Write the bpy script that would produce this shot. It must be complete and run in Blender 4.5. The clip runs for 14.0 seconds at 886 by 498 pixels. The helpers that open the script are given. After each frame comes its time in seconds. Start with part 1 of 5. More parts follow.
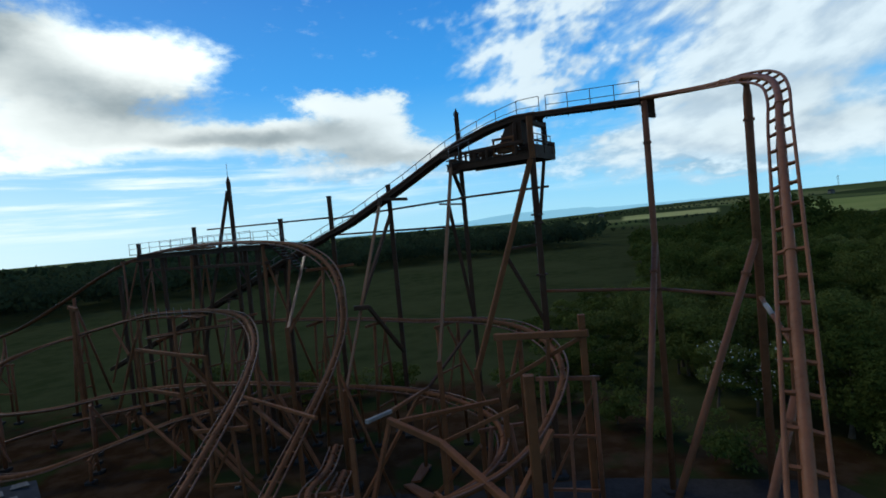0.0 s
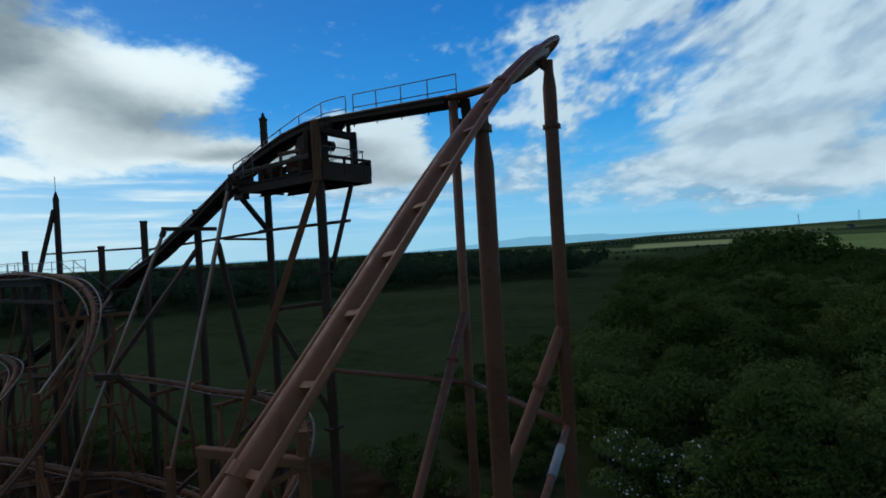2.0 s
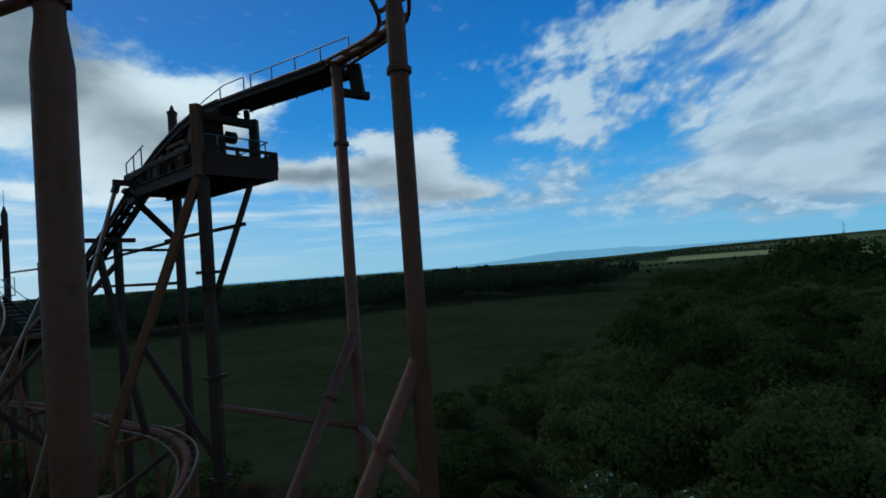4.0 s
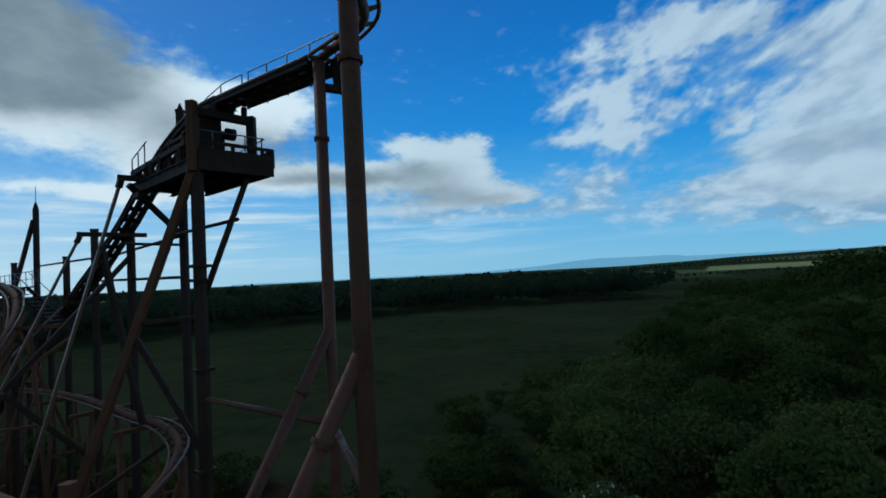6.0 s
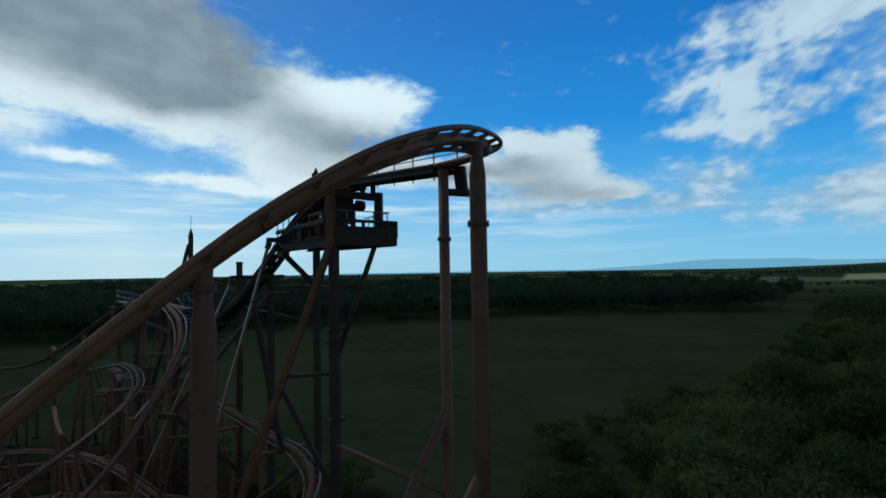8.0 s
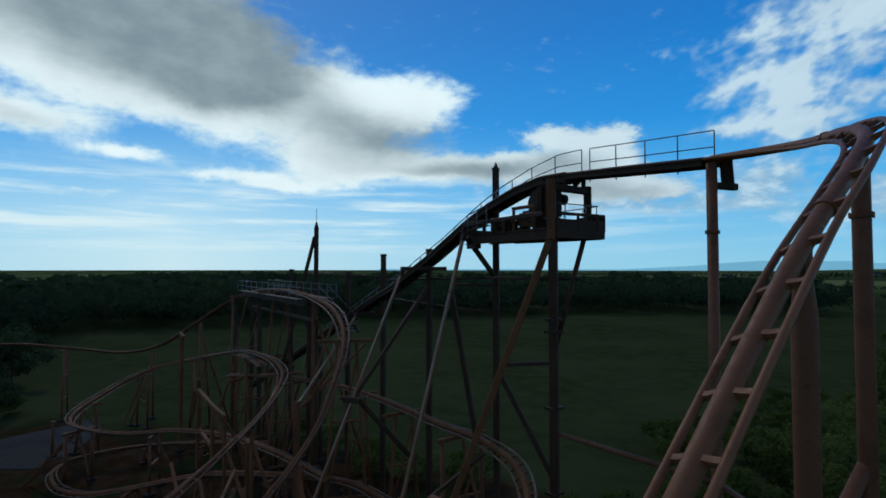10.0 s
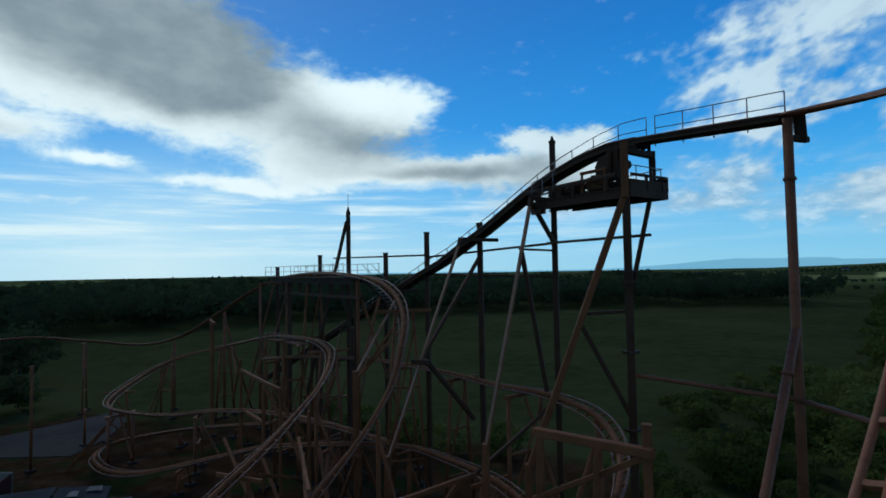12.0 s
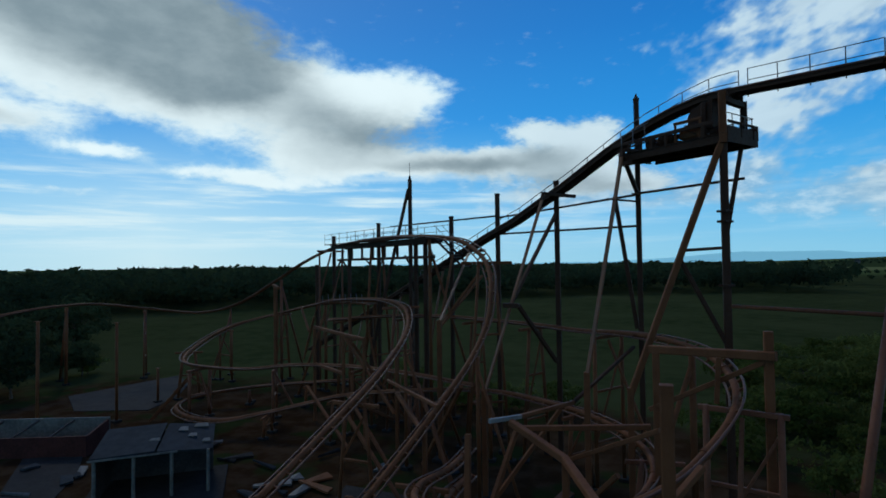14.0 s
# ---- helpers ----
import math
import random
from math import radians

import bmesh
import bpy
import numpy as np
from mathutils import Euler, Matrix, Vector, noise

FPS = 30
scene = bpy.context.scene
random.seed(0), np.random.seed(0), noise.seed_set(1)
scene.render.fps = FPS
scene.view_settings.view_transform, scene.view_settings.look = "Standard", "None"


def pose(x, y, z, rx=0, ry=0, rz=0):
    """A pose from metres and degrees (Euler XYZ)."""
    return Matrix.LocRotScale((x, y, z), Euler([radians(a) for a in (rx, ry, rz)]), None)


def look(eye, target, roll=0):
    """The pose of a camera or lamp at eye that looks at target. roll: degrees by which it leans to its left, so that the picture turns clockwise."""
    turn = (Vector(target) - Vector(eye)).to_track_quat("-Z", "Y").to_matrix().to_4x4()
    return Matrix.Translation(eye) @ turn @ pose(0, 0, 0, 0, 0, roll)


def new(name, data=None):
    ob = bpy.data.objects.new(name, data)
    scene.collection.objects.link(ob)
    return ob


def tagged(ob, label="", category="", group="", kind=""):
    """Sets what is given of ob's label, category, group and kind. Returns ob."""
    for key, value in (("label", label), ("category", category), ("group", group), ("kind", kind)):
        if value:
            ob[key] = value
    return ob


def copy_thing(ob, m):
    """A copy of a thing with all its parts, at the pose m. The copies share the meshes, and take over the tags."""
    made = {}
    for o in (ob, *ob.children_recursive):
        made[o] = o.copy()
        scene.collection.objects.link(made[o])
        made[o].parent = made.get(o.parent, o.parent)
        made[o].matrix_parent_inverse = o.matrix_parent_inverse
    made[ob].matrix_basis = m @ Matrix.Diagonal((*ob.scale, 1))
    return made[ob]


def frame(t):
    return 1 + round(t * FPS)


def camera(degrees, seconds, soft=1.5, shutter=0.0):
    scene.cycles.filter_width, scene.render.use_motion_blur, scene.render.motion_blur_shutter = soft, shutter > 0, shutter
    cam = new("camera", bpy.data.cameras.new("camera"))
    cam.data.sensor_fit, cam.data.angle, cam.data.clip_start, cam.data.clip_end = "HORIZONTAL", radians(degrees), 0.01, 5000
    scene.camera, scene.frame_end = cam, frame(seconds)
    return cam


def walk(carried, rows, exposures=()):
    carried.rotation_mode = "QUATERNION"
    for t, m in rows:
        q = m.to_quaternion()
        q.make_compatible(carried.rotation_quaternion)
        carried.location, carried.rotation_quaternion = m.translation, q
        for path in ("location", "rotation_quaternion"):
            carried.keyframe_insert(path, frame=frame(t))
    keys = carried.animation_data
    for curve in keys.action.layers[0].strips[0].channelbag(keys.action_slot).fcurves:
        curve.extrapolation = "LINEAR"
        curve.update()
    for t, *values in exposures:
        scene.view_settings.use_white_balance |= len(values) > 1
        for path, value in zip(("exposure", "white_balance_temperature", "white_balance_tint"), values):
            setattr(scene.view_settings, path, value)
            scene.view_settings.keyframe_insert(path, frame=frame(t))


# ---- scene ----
# camera and its way
cam = camera(79.0, 14.0, soft=1.7)
PATH = [
    (0, (0.326, 0.327, 14.263), (0.209, 10.318, 13.851), -5.30),
    (0.5, (3.336, 2.671, 14.656), (3.186, 12.660, 14.204), -4.88),
    (1, (5.950, 5.174, 14.908), (5.793, 15.169, 14.624), -4.32),
    (1.5, (8.491, 7.256, 14.642), (8.268, 17.253, 14.533), -3.83),
    (2, (10.411, 9.169, 14.630), (10.065, 19.164, 14.629), -3.31),
    (2.5, (11.573, 10.822, 14.714), (10.872, 20.797, 14.815), -3.76),
    (3, (12.218, 12.090, 14.653), (11.261, 22.042, 14.814), -4.59),
    (3.5, (13.210, 12.915, 14.319), (12.309, 22.871, 14.580), -4.26),
    (6, (15.398, 13.736, 13.815), (13.882, 23.609, 14.271), -2.98),
    (6.5, (15.628, 13.559, 14.709), (13.359, 23.287, 15.169), -2.01),
    (7, (15.822, 13.311, 15.737), (13.109, 22.927, 16.166), -1.55),
    (7.5, (15.941, 13.028, 16.249), (13.020, 22.581, 16.712), -1.03),
    (8, (15.521, 12.130, 16.501), (12.198, 21.552, 16.910), -0.96),
    (8.5, (14.611, 11.114, 16.524), (10.898, 20.391, 16.906), -0.63),
    (9, (13.107, 10.287, 16.472), (9.093, 19.438, 16.862), -0.30),
    (11.5, (5.998, 7.351, 15.456), (2.223, 16.605, 15.776), 0.33),
    (12, (6.032, 6.280, 14.588), (2.445, 15.605, 15.003), -1.00),
    (12.5, (5.141, 5.694, 13.714), (1.454, 14.975, 14.244), -0.39),
    (13, (3.340, 4.798, 13.139), (-0.619, 13.971, 13.571), -1.07),
    (13.5, (2.646, 3.811, 12.755), (-1.185, 13.040, 13.146), -1.10),
    (14, (2.368, 2.887, 12.318), (-1.323, 12.177, 12.589), -0.76),
]
EXPOSURES = [(0, 0.30, 6640, 7), (0.5, 0.22, 6630, 6), (1.0, -0.32, 5980, 4), (1.5, -0.46, 5910, 3), (2.0, -0.06, 6130, 4), (2.5, 0.06, 6080, 3), (3.0, -0.22, 5830, 3), (3.5, -0.28, 5810, 3), (6.0, -0.28, 5680, 2), (7.0, -0.32, 5680, 2), (7.5, -0.2, 5750, 2), (8.0, -0.14, 5940, 2), (9.0, -0.02, 6090, 2), (11.5, -0.18, 6020, 2), (12.0, -0.02, 6040, 2), (12.5, 0.05, 6090, 3), (13.0, 0.0, 6090, 3), (13.5, -0.28, 5940, 2), (14.0, -0.06, 6040, 2)]
walk(cam, [(t, look(e, a, r)) for t, e, a, r in PATH], EXPOSURES)

# ---- sky, clouds and sun ----
SUN_AZ, SUN_EL = -50.0, 42.0          # degrees right of +y, degrees up


class Nodes:
    """Short hand for building node trees."""

    def __init__(self, tree):
        self.tree = tree
        tree.nodes.clear()

    def node(self, kind, ins=None, **props):
        n = self.tree.nodes.new(kind)
        if "operation" in props:
            n.operation = props["operation"]
        if "data_type" in props:
            n.data_type, n.blend_type = props["data_type"], props["blend_type"]
        if "sky_type" in props:
            n.sky_type = props["sky_type"]
        for key, value in (ins or {}).items():
            if isinstance(value, bpy.types.NodeSocket):
                self.tree.links.new(value, n.inputs[key])
            else:
                n.inputs[key].default_value = value
        return n

    def math(self, op, a, b=0.0, c=0.0, clamp=False):
        n = self.node("ShaderNodeMath", {0: a, 1: b, 2: c}, operation=op)
        n.use_clamp = clamp
        return n.outputs[0]

    def mix(self, fac, a, b, blend="MIX"):
        n = self.node("ShaderNodeMix", {0: fac, 6: a, 7: b}, data_type="RGBA", blend_type=blend)
        return n.outputs[2]

    def noise(self, vec, scale, detail=4.0, rough=0.55, dist=0.0):
        n = self.node("ShaderNodeTexNoise", {"Scale": scale, "Detail": detail, "Roughness": rough, "Distortion": dist})
        if vec is not None:
            self.tree.links.new(vec, n.inputs["Vector"])
        return n.outputs["Fac"]

    def ramp(self, fac, stops, mode="LINEAR"):
        n = self.node("ShaderNodeValToRGB", {0: fac})
        n.color_ramp.interpolation = mode
        els = n.color_ramp.elements
        while len(els) < len(stops):
            els.new(0.5)
        for e, (p, c) in zip(els, stops):
            e.position = p
            e.color = (*c, 1) if len(c) == 3 else c
        return n.outputs[0]

    def span(self, v, lo, hi, a=0.0, b=1.0, smooth=True):
        n = self.node("ShaderNodeMapRange", {"Value": v, "From Min": lo, "From Max": hi, "To Min": a, "To Max": b})
        n.interpolation_type = "SMOOTHSTEP" if smooth else "LINEAR"
        return n.outputs[0]


def build_world():
    world = bpy.data.worlds.new("sky")
    scene.world = world
    world.use_nodes = True
    N = Nodes(world.node_tree)
    coord = N.node("ShaderNodeTexCoord").outputs["Generated"]
    xyz = N.node("ShaderNodeSeparateXYZ", {0: coord})
    x, y, z = xyz.outputs
    az = N.math("MULTIPLY", N.math("ARCTAN2", x, y), 57.2958)
    el = N.math("MULTIPLY", N.math("ARCSINE", z), 57.2958)

    # cloud space: bearing and height in degrees, stretched as flat layers are
    flat = N.node("ShaderNodeCombineXYZ", {0: N.math("MULTIPLY", az, 0.55), 1: el, 2: 0.0}).outputs[0]
    warp_a = N.math("SUBTRACT", N.noise(flat, 0.16, 6.0, 0.62), 0.5)
    warp_b = N.math("SUBTRACT", N.noise(N.node("ShaderNodeVectorMath", {0: flat, 1: (31.0, 17.0, 4.0)}, operation="ADD").outputs[0], 0.16, 6.0, 0.62), 0.5)
    azw = N.math("ADD", az, N.math("MULTIPLY", warp_a, 8.0))
    elw = N.math("ADD", el, N.math("MULTIPLY", warp_b, 3.6))

    def blob(a, e, ra, re, amount=1.0):
        u = N.math("DIVIDE", N.math("SUBTRACT", azw, a), ra)
        v = N.math("DIVIDE", N.math("SUBTRACT", elw, e), re)
        r2 = N.math("ADD", N.math("MULTIPLY", u, u), N.math("MULTIPLY", v, v))
        return N.math("MULTIPLY", N.math("EXPONENT", N.math("MULTIPLY", r2, -1.0)), amount)

    def total(blobs):
        out = None
        for b in blobs:
            g = blob(*b)
            out = g if out is None else N.math("ADD", out, g)
        return out

    # heaped clouds: bearing, height, half width, half depth, weight
    heap = total([
        (-66, 24, 20, 7, 1.3), (-52, 20, 13, 4.6, 1.2), (-40, 16, 12, 3.6, 1.1), (-27, 17.2, 7, 3.0, 1.1),
        (-35, 11.2, 8, 2.2, 1.0), (-38, 8.3, 6, 0.9, 0.75), (-53.5, 10.6, 3.6, 0.8, 0.85), (-47.5, 9.2, 4.0, 0.8, 0.85), (-57, 6.6, 5.0, 0.6, 0.75), (-41.5, 9.0, 3.0, 0.7, 0.8), (-55, 17.2, 9, 2.2, 0.6), (-28, 10.5, 8, 2.0, 0.95), (-17, 10.5, 7, 1.8, 0.85),
        (-11.5, 13.9, 3.6, 1.3, 1.2), (-7.6, 12.2, 3.2, 2.0, 1.25), (-9.5, 9.4, 6.0, 1.8, 0.85), (-15.0, 11.0, 3.5, 1.3, 0.8), (-3, 8.2, 5, 1.1, 0.95), (-5.0, 10.6, 2.6, 1.5, 0.85), (-5.2, 13.4, 2.4, 1.1, 0.9), (-0.8, 7.4, 3.0, 0.7, 0.9), (-10, 6.9, 9, 1.0, 0.8), (-62, 12.6, 6, 1.7, 1.0),
    ])
    # out-of-view clouds, added to shape the light from behind
    behind = total([(75, 26, 24, 9, 1.0), (115, 25, 34, 12, 1.1), (-115, 30, 34, 14, 1.1), (165, 28, 40, 14, 1.1), (-165, 36, 40, 14, 1.1), (180, 62, 90, 12, 0.9),])
    heap = N.math("ADD", heap, behind)
    # broken, streaked clouds
    torn = total([
        (6.5, 16.2, 3.8, 1.9, 1.0), (10.8, 15.4, 2.8, 1.7, 0.95), (9.8, 12.2, 2.4, 1.0, 0.9), (15.8, 14.8, 2.0, 1.4, 0.95), (7.6, 9.4, 4.2, 1.4, 1.25), (4.5, 6.6, 5.0, 0.9, 0.7), (17.4, 7.0, 4.2, 0.8, 0.95), (21.0, 11.6, 3.6, 1.4, 1.1), (4.6, 13.2, 2.4, 1.1, 0.9), (18.5, 22.0, 5.0, 2.0, 0.9),
        (8.0, 13.6, 4.0, 1.5, 0.85), (12.6, 13.2, 3.0, 1.2, 0.8), (11.5, 17.6, 4.0, 1.6, 0.9), (9.0, 20.4, 6.0, 2.3, 1.0), (16.8, 18.4, 3.8, 1.5, 0.9), (21.5, 20.8, 6.0, 2.0, 0.9), (13.5, 22.6, 6.5, 2.2, 0.95), (20.5, 14.6, 3.4, 1.8, 1.1), (-1.1, 20.1, 1.4, 0.7, 0.7),
    ])
    skew = N.node("ShaderNodeCombineXYZ", {0: N.math("ADD", N.math("MULTIPLY", az, 0.78), N.math("MULTIPLY", el, -0.22)), 1: N.math("ADD", N.math("MULTIPLY", el, 1.1), N.math("MULTIPLY", az, -0.14)), 2: 9.0}).outputs[0]
    rag = N.noise(skew, 0.48, 6.0, 0.48, 0.0)
    shred = N.noise(skew, 1.15, 4.0, 0.42, 0.0)
    loose = N.math("ADD", N.math("MULTIPLY", torn, 0.95), N.math("ADD", N.math("MULTIPLY", N.math("SUBTRACT", rag, 0.5), 2.2), N.math("MULTIPLY", N.math("SUBTRACT", shred, 0.5), 1.3)))
    torn = N.math("MULTIPLY", N.math("MULTIPLY", N.span(loose, 0.22, 1.5), N.span(torn, 0.02, 0.30)), 0.95)
    # a broad thin sheet with soft lanes, away from the sun
    sheet = total([(30, 9.5, 9, 3.6, 1.0), (40, 14, 11, 6.0, 1.2), (28, 13.2, 6, 2.6, 0.75), (23, 7.4, 6, 1.6, 0.7), (37, 4.8, 10, 1.5, 0.7), (56, 18, 15, 8, 1.2), (24, 18.5, 7, 2.6, 0.8), (31, 17.5, 8, 4.0, 0.8), (30, 2.5, 7, 0.4, 0.9), (27, 9.0, 7, 2.0, 0.5), (24, 5.6, 9, 1.8, 0.75), (35, 5.0, 10, 2.4, 0.7), (12, 5.6, 6, 1.2, 0.5)])
    fan = N.math("SUBTRACT", N.math("MULTIPLY", el, 1.45), N.math("MULTIPLY", N.math("MULTIPLY", az, el), 0.022))
    lanes = N.noise(N.node("ShaderNodeCombineXYZ", {0: N.math("ADD", N.math("MULTIPLY", az, 0.36), N.math("MULTIPLY", el, 0.15)), 1: fan, 2: 5.0}).outputs[0], 0.46, 7.0, 0.52, 0.0)
    sheet = N.math("MULTIPLY", N.math("MULTIPLY", N.span(sheet, 0.03, 0.22), 0.95), N.span(N.math("ADD", sheet, N.math("MULTIPLY", N.math("SUBTRACT", lanes, 0.52), 3.3)), 0.10, 1.45))
    torn = N.math("MAXIMUM", torn, sheet)
    grain = N.noise(flat, 0.34, 9.0, 0.6, 0.25)
    fine = N.noise(flat, 1.3, 6.0, 0.62)
    dens = N.math("ADD", heap, N.math("MULTIPLY", N.math("SUBTRACT", grain, 0.5), 1.25))
    dens = N.math("ADD", dens, N.math("MULTIPLY", N.math("SUBTRACT", fine, 0.5), N.span(az, -24.0, -14.0, 0.42, 0.95)))
    cover = N.math("MAXIMUM", N.math("MULTIPLY", N.span(dens, 0.32, 0.92), N.span(heap, 0.03, 0.16)), torn)

    # shaded bellies of the thick clouds
    belly = total([
        (-55, 20.6, 11, 4.2, 1.0), (-43, 19.2, 7, 4.0, 1.2), (-46, 17.2, 8, 2.0, 0.75), (-32, 14.9, 7, 1.8, 0.8), (-26, 13.6, 5, 1.2, 0.6), (-33, 11.5, 9, 2.4, 0.5), (-27, 12.8, 7, 2.2, 0.4),
        (-20, 10.2, 8, 0.9, 0.75), (-10, 8.3, 6.5, 1.2, 0.85), (-11.5, 11.6, 2.6, 0.8, 0.6), (-4, 7.2, 5, 0.9, 0.75), (-8.5, 10.4, 4, 1.6, 0.45), (-70, 27, 18, 7, 1.0), (-51, 25, 13, 5, 0.85), (-42.5, 22.5, 5, 3.0, 0.7), (-17, 10.6, 6, 1.3, 0.7), (-62, 12.6, 4, 1.0, 0.6),
        (30, 9.5, 13, 1.3, 0.4), (38, 6.5, 11, 1.3, 0.45),
    ])
    belly = N.math("ADD", belly, N.math("MULTIPLY", N.math("SUBTRACT", N.noise(flat, 0.22, 5.0, 0.5), 0.5), 0.75))
    shade = N.math("MULTIPLY", N.span(belly, -0.10, 1.5), N.span(N.noise(flat, 0.5, 6.0, 0.55), 0.2, 0.75, 0.86, 1.0))
    # behind and overhead the unseen cloud is made thick and grey to dim the fill light
    shade = N.math("MAXIMUM", shade, N.math("MULTIPLY", N.math("MAXIMUM", N.span(N.math("ABSOLUTE", az), 68.0, 95.0), N.span(el, 34.0, 48.0)), 0.84))
    glow = N.math("EXPONENT", N.math("MULTIPLY", N.math("ABSOLUTE", N.math("SUBTRACT", az, SUN_AZ)), -0.032))
    lit = N.mix(N.span(dens, 0.45, 1.10), (0.54, 0.74, 0.90, 1), (0.90, 0.97, 0.99, 1))
    lit = N.mix(N.span(az, -24.0, -8.0, 0.0, 0.85), lit, N.mix(N.span(N.math("MAXIMUM", dens, N.math("MULTIPLY", torn, 1.35)), 0.45, 1.3), (0.38, 0.55, 0.71, 1), (0.66, 0.76, 0.83, 1)))
    lit = N.mix(N.math("MULTIPLY", N.span(az, 2.0, 30.0), N.span(lanes, 0.38, 0.62, 0.85, 0.0)), lit, (0.40, 0.51, 0.62, 1))
    # the added cloud behind is a warmer grey, to warm the fill light
    dull = N.mix(N.span(N.math("ABSOLUTE", az), 68.0, 95.0), (0.235, 0.295, 0.335, 1), (0.235, 0.215, 0.195, 1))
    cloud = N.mix(shade, lit, dull)

    # soft grey-white patches low over the plain
    veil = total([(7.6, 8.3, 4.0, 1.8, 1.1), (4.5, 6.2, 6.0, 1.1, 0.7), (-8, 6.2, 9, 1.2, 1.0), (-15, 8.6, 7, 1.6, 0.7), (13, 5.0, 6, 1.1, 0.6), (17.5, 6.6, 4.2, 1.2, 0.95), (22.5, 6.0, 5, 1.8, 0.95), (29, 5.4, 8, 2.2, 1.1), (38, 5.6, 9, 2.6, 1.1), (25, 3.4, 12, 1.0, 0.6)])
    tuft = N.noise(N.node("ShaderNodeCombineXYZ", {0: N.math("MULTIPLY", az, 0.6), 1: N.math("MULTIPLY", el, 1.3), 2: 2.0}).outputs[0], 0.62, 7.0, 0.55)
    veil = N.math("MULTIPLY", N.span(N.math("ADD", veil, N.math("MULTIPLY", N.math("SUBTRACT", tuft, 0.5), 2.2)), 0.25, 1.35), 0.78)
    pale = N.mix(N.span(tuft, 0.42, 0.66), (0.30, 0.42, 0.54, 1), (0.66, 0.77, 0.85, 1))

    # thin level streaks low over the horizon
    low = N.node("ShaderNodeCombineXYZ", {0: N.math("MULTIPLY", az, 0.06), 1: N.math("MULTIPLY", el, 0.8), 2: 3.0}).outputs[0]
    streak = N.math("MULTIPLY", N.span(N.noise(low, 1.0, 5.0, 0.6), 0.42, 0.70), N.math("MULTIPLY", N.span(el, 0.5, 3.5), N.span(el, 11.0, 7.0)))
    streak = N.math("MULTIPLY", streak, N.span(az, 10.0, -30.0, 0.15, 0.9))

    sky = N.node("ShaderNodeTexSky", sky_type="NISHITA")
    sky.sun_disc = False
    sky.sun_elevation, sky.sun_rotation = radians(SUN_EL), radians(SUN_AZ)
    sky.altitude, sky.air_density, sky.dust_density, sky.ozone_density = 10.0, 1.0, 0.6, 3.0
    air = N.node("ShaderNodeVectorMath", {0: sky.outputs[0], 1: (0.10, 0.10, 0.10)}, operation="MULTIPLY").outputs[0]
    # the clear air as this day shows it: deep blue above, pale towards the horizon and the sun
    clear = N.ramp(N.span(el, -2.0, 40.0, 0.0, 1.0, False), [
        (0.0, (0.25, 0.58, 0.77)), (0.05, (0.25, 0.60, 0.83)), (0.12, (0.17, 0.53, 0.84)), (0.24, (0.065, 0.42, 0.84)),
        (0.40, (0.018, 0.28, 0.75)), (0.60, (0.009, 0.19, 0.61)), (1.0, (0.006, 0.08, 0.36))])
    clear = N.mix(N.math("MULTIPLY", glow, N.span(el, 16.0, 0.0, 0.05, 0.75)), clear, (0.74, 0.88, 0.93, 1))
    blue = N.mix(0.92, air, clear)
    blue = N.mix(streak, blue, (0.80, 0.90, 0.93, 1))
    blue = N.mix(veil, blue, pale)
    final = N.mix(cover, blue, cloud)
    under = N.span(el, -3.0, -0.2)
    final = N.mix(under, (0.02, 0.03, 0.03, 1), final)
    bg = N.node("ShaderNodeBackground", {"Color": final, "Strength": 1.0})
    N.node("ShaderNodeOutputWorld", {"Surface": bg.outputs[0]})


build_world()
sun = new("sun", bpy.data.lights.new("sun", "SUN"))
sun.data.energy, sun.data.angle, sun.data.color = 0.55, radians(10), (1.0, 0.93, 0.82)
sun_from = Vector((math.sin(radians(SUN_AZ)) * math.cos(radians(SUN_EL)), math.cos(radians(SUN_AZ)) * math.cos(radians(SUN_EL)), math.sin(radians(SUN_EL))))
sun.matrix_world = look(sun_from * 300, (0, 0, 0))

# ---- materials ----
def material(name, build):
    m = bpy.data.materials.new(name)
    m.use_nodes = True
    N = Nodes(m.node_tree)
    bsdf = N.node("ShaderNodeBsdfPrincipled")
    N.out = N.node("ShaderNodeOutputMaterial", {"Surface": bsdf.outputs[0]})
    build(N, bsdf)
    return m


def bump(N, bsdf, height, strength, distance):
    b = N.node("ShaderNodeBump", {"Height": height, "Strength": strength, "Distance": distance})
    N.tree.links.new(b.outputs[0], bsdf.inputs["Normal"])


